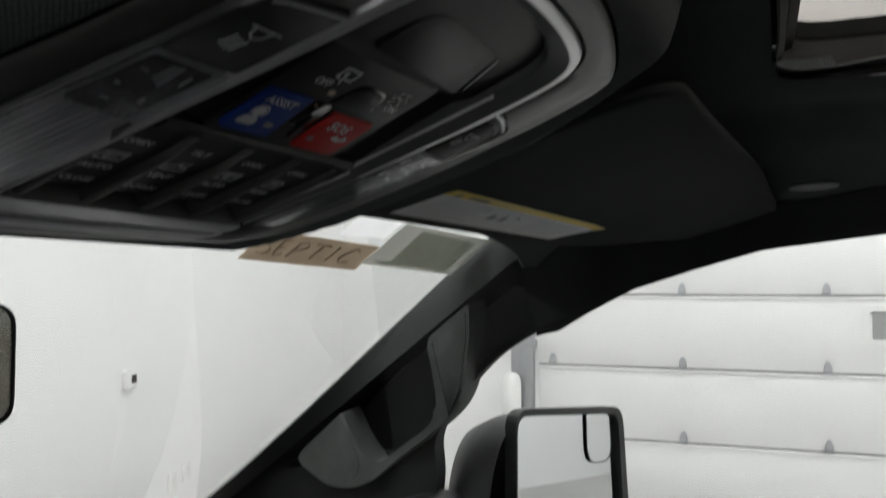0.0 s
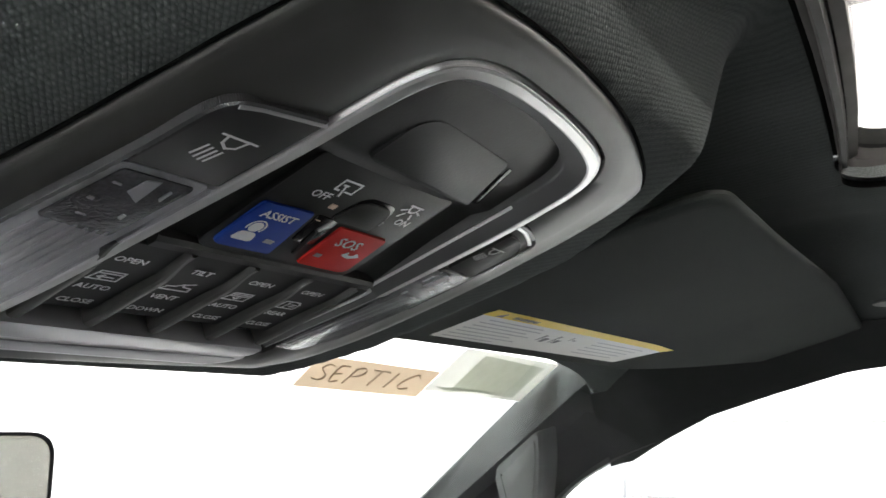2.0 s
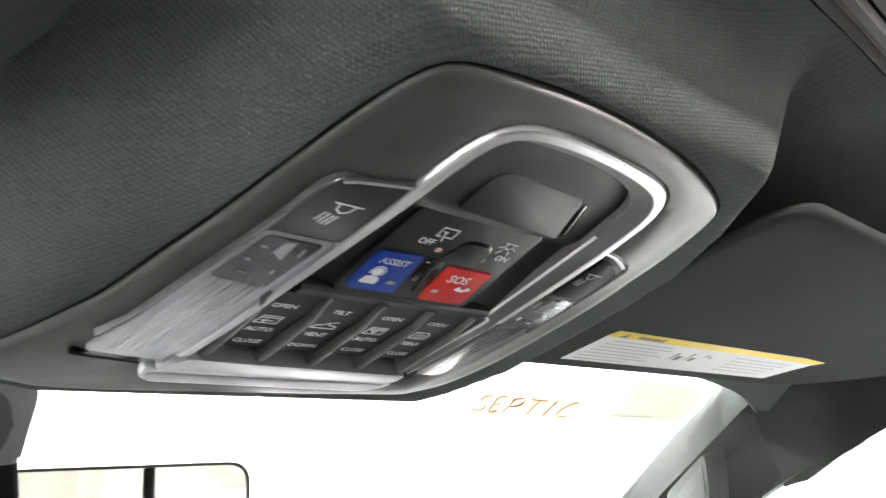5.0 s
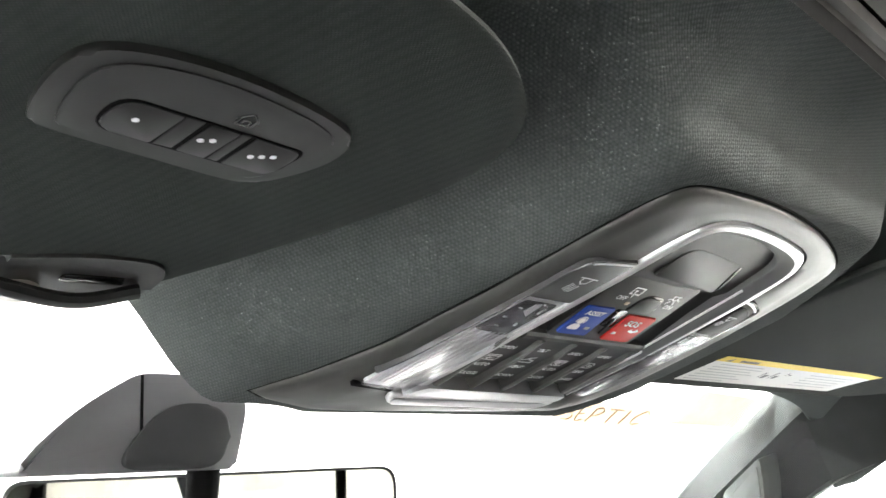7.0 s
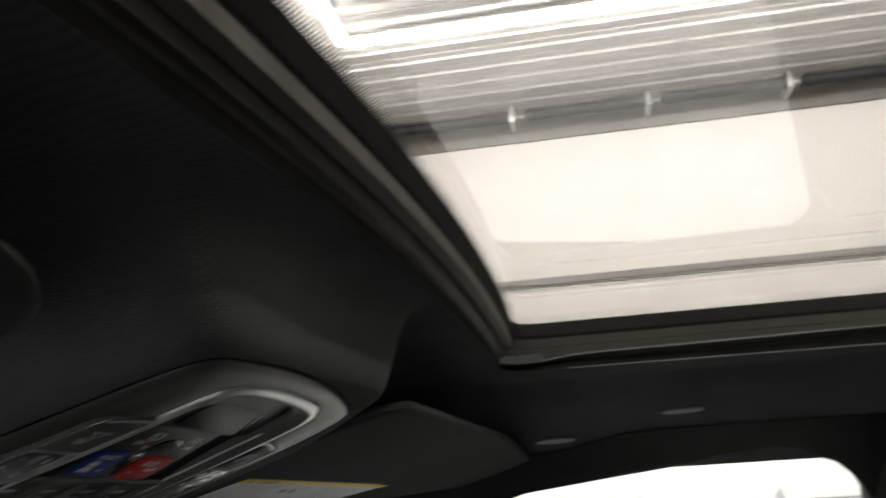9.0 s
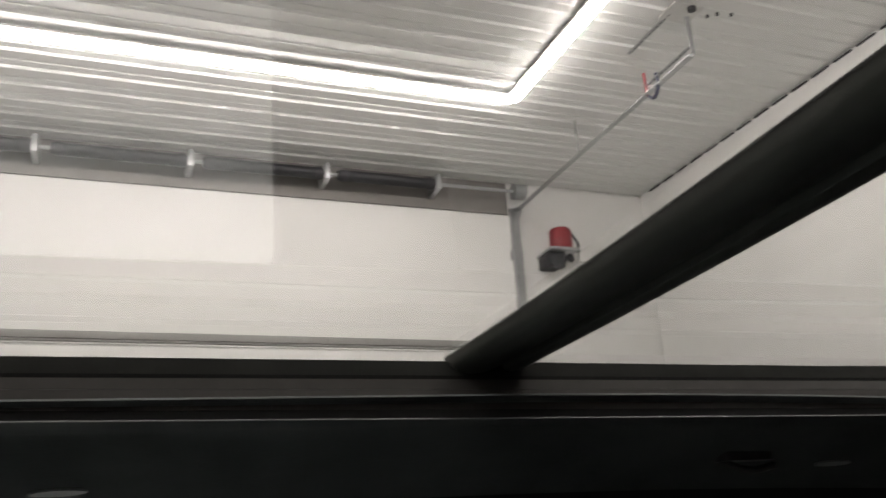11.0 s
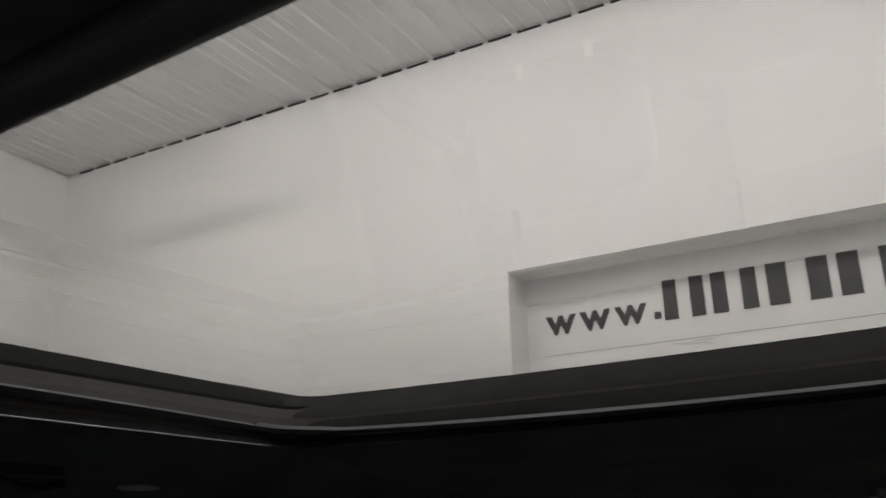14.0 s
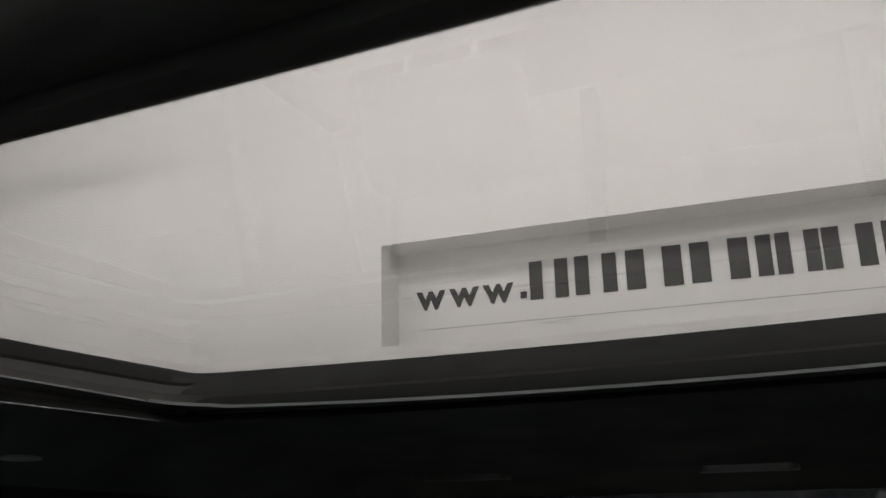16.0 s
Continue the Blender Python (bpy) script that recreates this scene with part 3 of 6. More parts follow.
# rectangle of tube lamps under the ceiling
lamp = thing("led_light", ROOM, "bright white rectangle of led tubes under the ceiling", "ceiling light")
# the left row is unseen, hung close in to brighten the left wall
LU, LV = (-1.65, 5.05), (-3.17, 1.37)
for a, b in (((LU[1], LV[0]), (LU[1], LV[1])), ((LU[0], LV[0]), (LU[0], LV[1])), ((LU[0], LV[0]), (LU[1], LV[0])), ((LU[0], LV[1]), (LU[1], LV[1]))):
    n = 4 if a[0] == b[0] else 8
    for k in range(n):
        p = [lerp(a[i], b[i], k / n) for i in (0, 1)]
        q = [lerp(a[i], b[i], (k + 1) / n) for i in (0, 1)]
        d = Vector((q[0] - p[0], q[1] - p[1], 0)).normalized() * 0.02
        s = [(-0.05, 0.0), (-0.042, -0.022), (-0.02, -0.034), (0.02, -0.034), (0.042, -0.022), (0.05, 0.0)]
        part("tube", sweep(bmesh.new(), [(p[0] + d.x, p[1] + d.y, CEILING - 0.04), (q[0] - d.x, q[1] - d.y, CEILING - 0.04)], s), LED, lamp)
        part("housing", sweep(bmesh.new(), [(p[0], p[1], CEILING - 0.02), (q[0], q[1], CEILING - 0.02)], [(-0.06, -0.018), (0.06, -0.018), (0.06, 0.0), (-0.06, 0.0)]), PLASTIC_WHITE, lamp)

# small things on the walls
th = thing("thermostat", ROOM @ Matrix.Translation((3.872, V1, 1.10)), "white wall thermostat with a small dark screen", "thermostat")
part("body", slabbed(rounded([(-0.045, -0.06), (0.06, -0.06), (0.06, 0.058), (-0.045, 0.058)], 0.02), 0, 0.03, 0.006), PLASTIC_WHITE, th, m=Matrix(((1, 0, 0, 0), (0, 0, -1, 0), (0, 1, 0, 0), (0, 0, 0, 1))))
part("screen", boxed(0.005, 0.045, -0.034, -0.0305, -0.02, 0.03), SCREEN, th, "dark screen")
for u, z in ((4.30, 0.41), (4.44, 0.45)):
    pl = thing("wall_outlet", ROOM @ Matrix.Translation((u, V1, z)), "white wall outlet plate", "outlet", "wall outlets")
    part("plate", boxed(-0.04, 0.04, -0.008, 0, -0.06, 0.06, 0.003), PLASTIC_WHITE, pl)
    part("socket", boxed(-0.018, 0.018, -0.011, -0.0085, -0.035, 0.035, 0.002), LABEL_WHITE, pl)
boll = thing("bollard", ROOM @ Matrix.Translation((6.4, 1.87, 0)), "white painted steel bollard beside the garage door", "bollard")
bm = bmesh.new()
pr = [(0.075, 0), (0.075, 0.88), (0.07, 0.93), (0.05, 0.965), (0.02, 0.98)]
grid(bm, span(0, 2 * math.pi, 24), range(len(pr)), lambda a, i: (pr[i][0] * math.cos(a), pr[i][0] * math.sin(a), pr[i][1]))
part("post", bm, PLASTIC_WHITE, boll, weld=1e-4)
part("base_plate", boxed(-0.12, 0.12, -0.12, 0.12, 0, 0.012, 0.003), STEEL, boll)

# ---- the truck's cab ----
SL = 0.32                                   # slope of the overhead console
CX, CY, CZ = -0.002, 0.03, 1.700


def console_z(y):
    return CZ - SL * (y - CY)


# how far the bulge has come down, behind the console
BULGE_REAR = [(-0.138, 0.0), (-0.128, 0.04), (-0.118, 0.13), (-0.109, 0.25), (-0.1035, 0.38), (-0.100, 0.55), (-0.0965, 0.80), (-0.093, 0.95), (-0.088, 1.0)]
# half width of the bulge beyond the console, along y
BULGE_HALF = [(-0.134, 0.08), (-0.105, 0.098), (-0.088, 0.112), (-0.053, 0.140), (-0.015, 0.160), (0.02, 0.168), (0.078, 0.167), (0.106, 0.160), (0.135, 0.145), (0.154, 0.124)]


def liner_z(x, y):
    """Underside of the headliner."""
    a = abs(x - CX)
    z = 1.802 - 0.15 * max(0.0, y + 0.06)
    z += 0.009 * math.exp(-((abs(x) - 0.525) / 0.03) ** 2) * smooth((0.1 - y) / 0.2)
    z -= 0.095 * max(0.0, (abs(x) - 0.44) / 0.28) ** 2
    z -= 0.02 * max(0.0, (-0.6 - y) / 0.7) ** 2
    # the cloth rolls up towards the roof opening
    if -1.16 < y < -0.05:
        d = max(abs(x) - 0.412, -1.085 - y, y + 0.112, 0.0)
        z += lerp(0.003, 0.009, smooth((-0.12 - y) / 0.08)) * max(0.0, 1 - d / (0.035 + 0.03 * smooth((-1.0 - y) / 0.06))) ** 2
    # the bulge that carries the console
    inner = lerp(0.103, 0.155, smooth((y + 0.06) / 0.22))
    outer = lerp(0.180, 0.232, smooth((y + 0.06) / 0.22))
    if x > CX:
        half = table(BULGE_HALF, y)
        w = 1 - smooth((a - half + 0.012) / 0.05)
    else:
        w = 1 - smooth((a - inner) / (outer - inner))
    r = table(BULGE_REAR, y)
    w *= r
    zc = console_z(y) + 0.0055 + 0.02 * max(0.0, (a - (0.11 if x < CX else 0.15)) / 0.1)
    # the cloth is cut away above the console's inner parts
    k = smooth((1 - (a / 0.098) ** 6 - ((y - 0.024) / 0.096) ** 6) / 0.4)
    return lerp(z, zc, w) + 0.05 * k


# roof opening of the headliner: half width and its two ends
OX, OF, OR = 0.412, -0.112, -1.085


def liner_front(x):
    k = max(0.0, (abs(x) - (OX - 0.05)) / 0.05)
    return OF - 0.018 * (1 - (x / OX) ** 2) + 0.008 * x - 0.045 * (1 - math.sqrt(max(0.0, 1 - k * k)))


def liner_rear(x):
    k = max(0.0, (abs(x) - (OX - 0.05)) / 0.05)
    return OR - 0.026 * (1 - (x / OX) ** 2) + 0.045 * (1 - math.sqrt(max(0.0, 1 - k * k)))


bm = bmesh.new()
FRONT = 0.148
xs = span(-OX, OX, 150)


def front_edge(x):
    a = abs(x - CX)
    return lerp(FRONT + 0.018 * smooth((-x - 0.12) / 0.06), 0.24, smooth((a - (0.14 if x > 0 else 0.163)) / 0.12)) - 0.045 * smooth((abs(x) - 0.60) / 0.10)


grid(bm, xs, span(0, 1, 100), lambda x, t: (x, lerp(front_edge(x), liner_front(x), t), liner_z(x, lerp(front_edge(x), liner_front(x), t))))
grid(bm, xs, span(0, 1, 30), lambda x, t: (x, lerp(liner_rear(x), -2.0, t), liner_z(x, lerp(liner_rear(x), -2.0, t))))
for s in (-1, 1):
    grid(bm, span(OX, 0.715, 26), span(0, 1, 170), lambda x, t: (s * x, lerp(front_edge(x), -2.0, t), liner_z(s * x, lerp(front_edge(x), -2.0, t))))
# the cloth turns up round the opening and down at the windscreen
grid(bm, xs, span(0, 1, 4), lambda x, t: (x, liner_front(x) + 0.004 * t, liner_z(x, liner_front(x)) + 0.008 * t))
grid(bm, xs, span(0, 1, 4), lambda x, t: (x, liner_rear(x) - 0.004 * t, liner_z(x, liner_rear(x)) + 0.003 * t))
for s in (-1, 1):
    grid(bm, span(liner_front(OX), liner_rear(OX), 90), span(0, 1, 4), lambda y, t: (s * (OX + 0.003 * t), y, liner_z(s * OX, y) + 0.002 * t))
xw = span(-0.715, 0.715, 200)
grid(bm, xw, span(0, 1, 5), lambda x, t: (x, front_edge(x) + 0.012 * math.sin(t * 1.57), liner_z(x, front_edge(x)) + 0.03 * (1 - math.cos(t * 1.57)) + 0.02 * t * t))
headliner = tagged(part("headliner", bm, HEADLINER, None, weld=0.0004), "charcoal knitted cloth headliner with a bulge for the console", "headliner", kind="structure")

# roof skin above, open where the glass lies
BAR = (-0.5888, -0.6692)
bm = bmesh.new()
box(bm, -0.76, 0.76, -0.05, 0.26, 1.8505, 1.8575)
box(bm, -0.76, 0.76, -2.05, -1.235, 1.8475, 1.852)
for s in (-1, 1):
    box(bm, min(s * 0.517, s * 0.76), max(s * 0.517, s * 0.76), -1.235, -0.05, 1.8505, 1.8575)
    box(bm, min(s * 0.73, s * 0.79), max(s * 0.73, s * 0.79), -2.05, 0.26, 1.735, 1.858, 0.02)
box(bm, -0.76, 0.76, 0.235, 0.240, 1.752, 1.858, 0.01)
box(bm, -0.76, 0.76, -2.05, -1.99, 1.70, 1.858)
tagged(part("roof", bm, BODY_PAINT), "black painted steel truck roof", "roof", kind="structure")

sunroof = thing("sunroof", Matrix.Identity(4), "tinted panoramic glass sunroof with black frame and cross bar", "sunroof")


def ring(half, front, rear, r=0.035):
    return rounded([(half, front), (-half, front), (-half, rear), (half, rear)], r, 8)


# stepped black frame from the cloth up to the glass: (half width, front, rear, height)
STEPS = [(0.412, -0.106, -1.086, 1.7995), (0.4128, -0.106, -1.087, 1.8010), (0.4180, -0.107, -1.092, 1.8075), (0.422, -0.108, -1.096, 1.822), (0.434, -0.112, -1.112, 1.825), (0.437, -0.1135, -1.118, 1.834), (0.440, -0.1135, -1.122, 1.834), (0.441, -0.114, -1.124, 1.838), (0.4425, -0.1145, -1.136, 1.838), (0.4495, -0.117, -1.152, 1.851), (0.452, -0.117, -1.157, 1.853), (0.47, -0.10, -1.175, 1.8545), (0.515, -0.055, -1.24, 1.855)]


def roof_curve(x, y, z):
    """The opening falls a little to the rear; its front and rear edges are bowed."""
    up = min(1.0, max(0.0, (z - 1.803) / 0.02))
    front = lerp(0.027, 0.030, up) * max(0.0, 1 - (x / 0.455) ** 2) * smooth((y + 0.32) / 0.15)
    return (x * (1 + 0.036 * (-0.12 - y) * (z - 1.803) / 0.05), y - front - 0.17 * (0.2 - x * x) * smooth((-0.85 - y) / 0.2), z - 0.008 * (-0.12 - y) - (0.004 * max(0.0, -0.12 - y) if z < 1.809 else 0.0))


def fine(outline, step=0.06):
    """The same outline with its long sides cut into short ones."""
    points = []
    for (ax, ay), (bx, by) in zip(outline, outline[1:] + outline[:1]):
        n = max(1, round(math.hypot(bx - ax, by - ay) / step))
        points += [(lerp(ax, bx, i / n), lerp(ay, by, i / n)) for i in range(n)]
    return points


def frame_between(rows):
    bm = bmesh.new()
    rings = [[bm.verts.new(roof_curve(x, y, z)) for x, y in fine(ring(h, f, r))] for h, f, r, z in rows]
    for p, q in zip(rings, rings[1:]):
        n = len(p)
        for i in range(n):
            bm.faces.new((p[i], p[(i + 1) % n], q[(i + 1) % n], q[i]))
    return bm


part("edge_seal", frame_between(STEPS[0:3]), RUBBER, sunroof, "black rubber edge seal")
part("seal_face", frame_between(STEPS[2:4]), SEAL_BROWN, sunroof, "brownish black seal face")
for s in (-1, 1):
    part("bead", tube([roof_curve(s * 0.4117, y, 1.7992) for y in span(-0.17, -1.05, 20)], 0.0006, 6), RAIL_BEAD, sunroof, "thin metal bead")
part("rail_gap", frame_between(STEPS[3:5]), RUBBER, sunroof)
part("guide_rail", frame_between(STEPS[4:6]), RAIL_GREY, sunroof, "dull grey guide rail")
part("lower_front_rail", sweep(bmesh.new(), [roof_curve(x, -0.1085, 1.8135) for x in span(-0.40, 0.40, 24)], [(-0.002, -0.003), (0.002, -0.002), (0.003, 0.004), (-0.002, 0.005)]), SEAL_BROWN, sunroof)
part("front_rail", sweep(bmesh.new(), [roof_curve(x, -0.1145, 1.8235) for x in span(-0.40, 0.40, 24)], [(-0.003, -0.005), (0.003, -0.002), (0.0035, 0.006), (0.001, 0.009), (-0.003, 0.004)]), FRONT_RAIL, sunroof, "taupe metal front rail")
part("glass_seal", frame_between(STEPS[5:8]), RUBBER, sunroof)
bm = bmesh.new()
grid(bm, span(-0.436, 0.436, 30), range(4), lambda x, k: roof_curve(x * (0.965, 0.97, 0.985, 1.0)[k], (-1.083, -1.085, -1.106, -1.137)[k], (1.8075, 1.8105, 1.829, 1.8468)[k]))
part("rear_trim", bm, RIM_SOFT, sunroof, "dark grey rear trim strip")
part("inner_rim", frame_between(STEPS[7:11]), RIM_SOFT, sunroof, "matt black inner rim")
part("outer_rim", frame_between(STEPS[10:]), RUBBER, sunroof)
mid = (BAR[0] + BAR[1]) / 2
for name, f, r in (("front_pane", -0.075, mid + 0.004), ("rear_pane", mid - 0.004, -1.195)):
    bm = bmesh.new()
    bow = lambda x: 0.069 * (x * x - 0.2)
    grid(bm, span(-0.495, 0.495, 16), span(0, 1, 8), lambda x, t: roof_curve(x, lerp(f + (bow(x) if name[0] == "r" else 0), r + (bow(x) if name[0] == "f" else 0), t), 1.8570))
    part(name, bm, ROOF_GLASS, sunroof, "grey tinted glass pane")
bm = bmesh.new()
sec = [(-0.038, 0.003), (-0.0383, -0.0005), (-0.0365, -0.0065), (-0.031, -0.0115), (-0.023, -0.0140), (-0.013, -0.0132), (-0.003, -0.0100), (0.0025, -0.0078), (0.0042, -0.001), (0.0082, -0.001), (0.0098, -0.0095), (0.0145, -0.0115), (0.0220, -0.0105), (0.0285, -0.0072), (0.0325, -0.0005), (0.0322, 0.003)]
sweep(bm, [(x, mid + 0.069 * (x * x - 0.2), 1.8505) for x in span(-0.468, 0.468, 32)], sec)
part("cross_bar", bm, BAR_COVER, sunroof, "matt black cross bar with a groove")
# fine dots of the black print along the pane edges
bm = bmesh.new()
for row in range(4):
    for i in range(340):
        x, h = -0.45 + i * 0.00265 + (row % 2) * 0.0013, 0.0010 - 0.0002 * row
        dot(bm, *roof_curve(x, -0.1165 - row * 0.0021, 1.8552), h)
        y = mid - 0.0306 - row * 0.0014 + 0.069 * (x * x - 0.2)
        dot(bm, x, y, 1.8500, h)
        y = mid + 0.0372 + row * 0.0010 + 0.069 * (x * x - 0.2)
        dot(bm, x, y, 1.8520, h)
tagged(part("frit_dots", bm, FRIT, sunroof, shade=False), kind="stuff")

# windscreen
A_EDGE = [(0.79, 0.235, 1.735), (0.795, 0.27, 1.714), (0.802, 0.331, 1.668), (0.816, 0.425, 1.594), (0.85, 0.65, 1.416), (0.89, 0.818, 1.296), (0.905, 1.02, 1.16)]


def screen_point(x, t):
    """t: 0 at the roof, 1 at the bonnet."""
    y = lerp(0.245, 1.02, t)
    half, z = table([(b, a) for a, b, c in A_EDGE], y), table([(b, c) for a, b, c in A_EDGE], y)
    return Vector((x * half / 0.8, y + 0.05 * (1 - (x / 0.8) ** 2), z))


windshield = thing("windshield", Matrix.Identity(4), "clear sloping windshield with a dotted black edge", "windshield")
bm = bmesh.new()
grid(bm, span(-0.8, 0.8, 24), span(0, 1, 10), screen_point)
ws = part("glass", bm, WINDSHIELD, windshield)
ws.visible_shadow = False
bm = bmesh.new()
for s in (-1, 1):
    for k in range(3):
        for i in range(230):
            t = i / 230
            p = screen_point(s * (0.789 - 0.0042 * k), t + (k % 2) * 0.002)
            d = 0.0017 - 0.0003 * k
            dot(bm, p.x, p.y, p.z - 0.003, d)
tagged(part("frit_dots", bm, FRIT, windshield, shade=False), kind="stuff")

# side frames: upper door frame, front and middle pillars
WINDOW_TOP = [(-0.50, 1.60), (-0.486, 1.655), (-0.47, 1.685), (-0.45, 1.704), (-0.42, 1.716), (-0.38, 1.719), (-0.31, 1.716), (-0.193, 1.703), (-0.074, 1.689), (0.0, 1.668), (0.069, 1.646), (0.154, 1.603), (0.263, 1.542), (0.335, 1.452), (0.345, 1.366), (0.36, 1.10)]
HOLLOW = Vector((-0.953, 0.238, -0.19)).normalized()


def side_x(z):
    return 0.72 + (1.70 - z) * 0.25


def side_parts(s, cab):
    bm = bmesh.new()
    ys = span(-2.0, 0.205, 128)

    def rail(y, k):
        top, low = liner_z(0.69, min(y, 0.2)), table(WINDOW_TOP if s > 0 else WINDOW_TOP[5:], y)
        if y < -0.5:
            low = 1.70 if y > -0.70 else 1.722 - 0.02 * max(0, (-0.74 - y) / 0.5)
        low += 0.012 * smooth((y - 0.165) / 0.04)
        z = [top + 0.004, lerp(top, low, 0.35), lerp(top, low, 0.8), low, low + 0.004, low + 0.03]
        edge = lerp(0.672, 0.640, smooth((-0.10 - y) / 0.15))
        z[0] = liner_z(edge, min(y, 0.2)) - 0.002
        x = [edge, 0.695, side_x(low) - 0.012, side_x(low) - 0.004, side_x(low) + 0.02, side_x(low) + 0.045]
        return (s * (x[k] + 0.5 * max(0.0, y - 0.12)), y, z[k])

    grid(bm, range(6), ys, lambda k, y: rail(y, k))
    part("upper_rail", bm, RAIL_TRIM, cab, "dark grey cloth-grained roof rail trim")
    # front pillar
    bm = bmesh.new()
    edge = curve_through(A_EDGE[1:], 6)
    n = len(edge)
    inner = curve_through([(0.737, 0.10, 1.633), (0.748, 0.18, 1.594), (0.758, 0.25, 1.547), (0.785, 0.333, 1.452), (0.805, 0.345, 1.366), (0.85, 0.40, 1.16)], 6)

    def pillar(i, k):
        e = edge[max(i, 0)]
        q = inner[max(i, 0)]
        f = max(i, 0) / (n - 1)
        rim = Vector((0.731, 0.222, 1.676)).lerp(Vector((1.0, 0.95, 1.20)), f)
        back = HOLLOW * (0.060 * smooth(f / 0.08) * (1 - smooth((f - 0.62) / 0.10)))
        q = q + Vector((0.026, 0.023, -0.002)) * smooth((f - 0.07) / 0.16) * (1 - smooth((f - 0.85) / 0.15))
        row = [e + Vector((0.012, 0.01, 0.0)), e, e.lerp(rim, 0.75) + Vector((-0.006, -0.004, 0.004)), rim, rim.lerp(q, 0.12) - back, q.lerp(rim, 0.15) - back * 0.8, q, q + Vector((0.05, 0.01, 0))]
        if i < 0:      # the head runs up behind the headliner
            row = [p + Vector((-0.02, -0.13, 0.085)) for p in row]
        return Vector((s * row[k].x, row[k].y, row[k].z))

    grid(bm, range(4), range(-1, n), lambda k, i: pillar(i, k))
    # the hollow is split off in a darker trim that carries its shadow
    hollow = bmesh.new()
    grid(hollow, range(3, 8), range(-1, n), lambda k, i: pillar(i, k))
    part("pillar_pocket", hollow, RAIL_TRIM, cab, "pillar hollow behind the grab handle, coloured dark for its shade")
    part("front_pillar", bm, TRIM, cab, "dark grey plastic front pillar trim")
    # middle pillar
    bm = bmesh.new()
    box(bm, 0, 0.05, -0.70, -0.475, 0.9, 1.74, 0.02)
    for v in bm.verts:
        v.co.x = s * (side_x(v.co.z) - 0.01 + v.co.x)
    part("middle_pillar", bm, TRIM, cab, "dark grey plastic middle pillar trim")
    bm = bmesh.new()
    box(bm, 0, 0.05, -2.02, -1.62, 0.9, 1.74, 0.02)
    for v in bm.verts:
        v.co.x = s * (side_x(v.co.z) - 0.01 + v.co.x)
    part("rear_pillar", bm, TRIM, cab, "dark grey plastic rear pillar trim")
    bm = bmesh.new()
    box(bm, s * 0.85 - 0.06, s * 0.85 + 0.06, -2.02, 0.95, 0.35, 1.16, 0.03)
    part("door_panel", bm, DASH, cab, "black plastic door panel")
    for y0, y1 in ((-0.49, 0.42), (-1.66, -0.69)):
        bm = bmesh.new()
        grid(bm, span(y0, y1, 10), span(1.12, 1.735, 6), lambda y, z: (s * (side_x(z) + 0.012), y, z))
        g = part("window", bm, SIDE_GLASS if y1 > 0 else PRIVACY, cab, "clear door window glass" if y1 > 0 else "dark tinted door window glass")
        g.visible_shadow = y1 < 0


cab = thing("truck_cab", Matrix.Identity(4), "dark pickup truck cab with pillars, door frames and dash", "pickup truck")
for s in (1, -1):
    side_parts(s, cab)
part("rear_panel", boxed(-0.84, 0.84, -2.06, -2.0, 0.3, 1.18, 0.02), DASH, cab)
bm = bmesh.new()
grid(bm, span(-0.7, 0.7, 6), span(1.17, 1.72, 4), lambda x, z: (x, -2.03, z))
part("rear_window", bm, REAR_GLASS, cab, "dark tinted rear window glass")
for s in (-1, 1):
    part("rear_corner", boxed(min(s * 0.695, s * 0.86), max(s * 0.695, s * 0.86), -2.05, -2.01, 1.0, 1.74, 0.006), RAIL_TRIM, cab, "dark trim beside the rear window")
for x in (-0.23, 0.255):
    part("window_bar", boxed(x - 0.018, x + 0.018, -2.035, -2.015, 1.17, 1.73, 0.004), RUBBER, cab, "black upright bar of the sliding rear window")
part("floor_pan", boxed(-0.88, 0.88, -2.06, 1.15, 0.28, 0.36), DASH, cab)
bm = bmesh.new()
sec = [(0.45, 0.5), (0.42, 0.9), (0.48, 1.06), (0.62, 1.13), (0.9, 1.16), (1.1, 1.13), (1.1, 0.36), (0.55, 0.36)]
grid(bm, span(-0.84, 0.84, 20), range(len(sec)), lambda x, i: (x, sec[i][0], sec[i][1]))
part("dash", bm, DASH, cab, "black dash top")
bm = bmesh.new()
grid(bm, span(-0.88, 0.88, 12), span(1.08, 2.3, 8), lambda x, y: (x, y, 1.14 - 0.1 * ((y - 1.08) / 1.2) ** 2 - 0.08 * x * x))
box(bm, -0.9, 0.9, 1.1, 2.32, 0.5, 0.95, 0.05)
part("bonnet", bm, BODY_PAINT, cab, "black painted bonnet")

# ---- overhead console ----
L = math.hypot(1, SL)
CONSOLE = Matrix(((1, 0, 0, CX), (0, -1 / L, -SL / L, CY), (0, SL / L, -1 / L, CZ), (0, 0, 0, 1)))
con = thing("overhead_console", CONSOLE, "dark overhead console with silver trim, switches and map lamps", "overhead console")


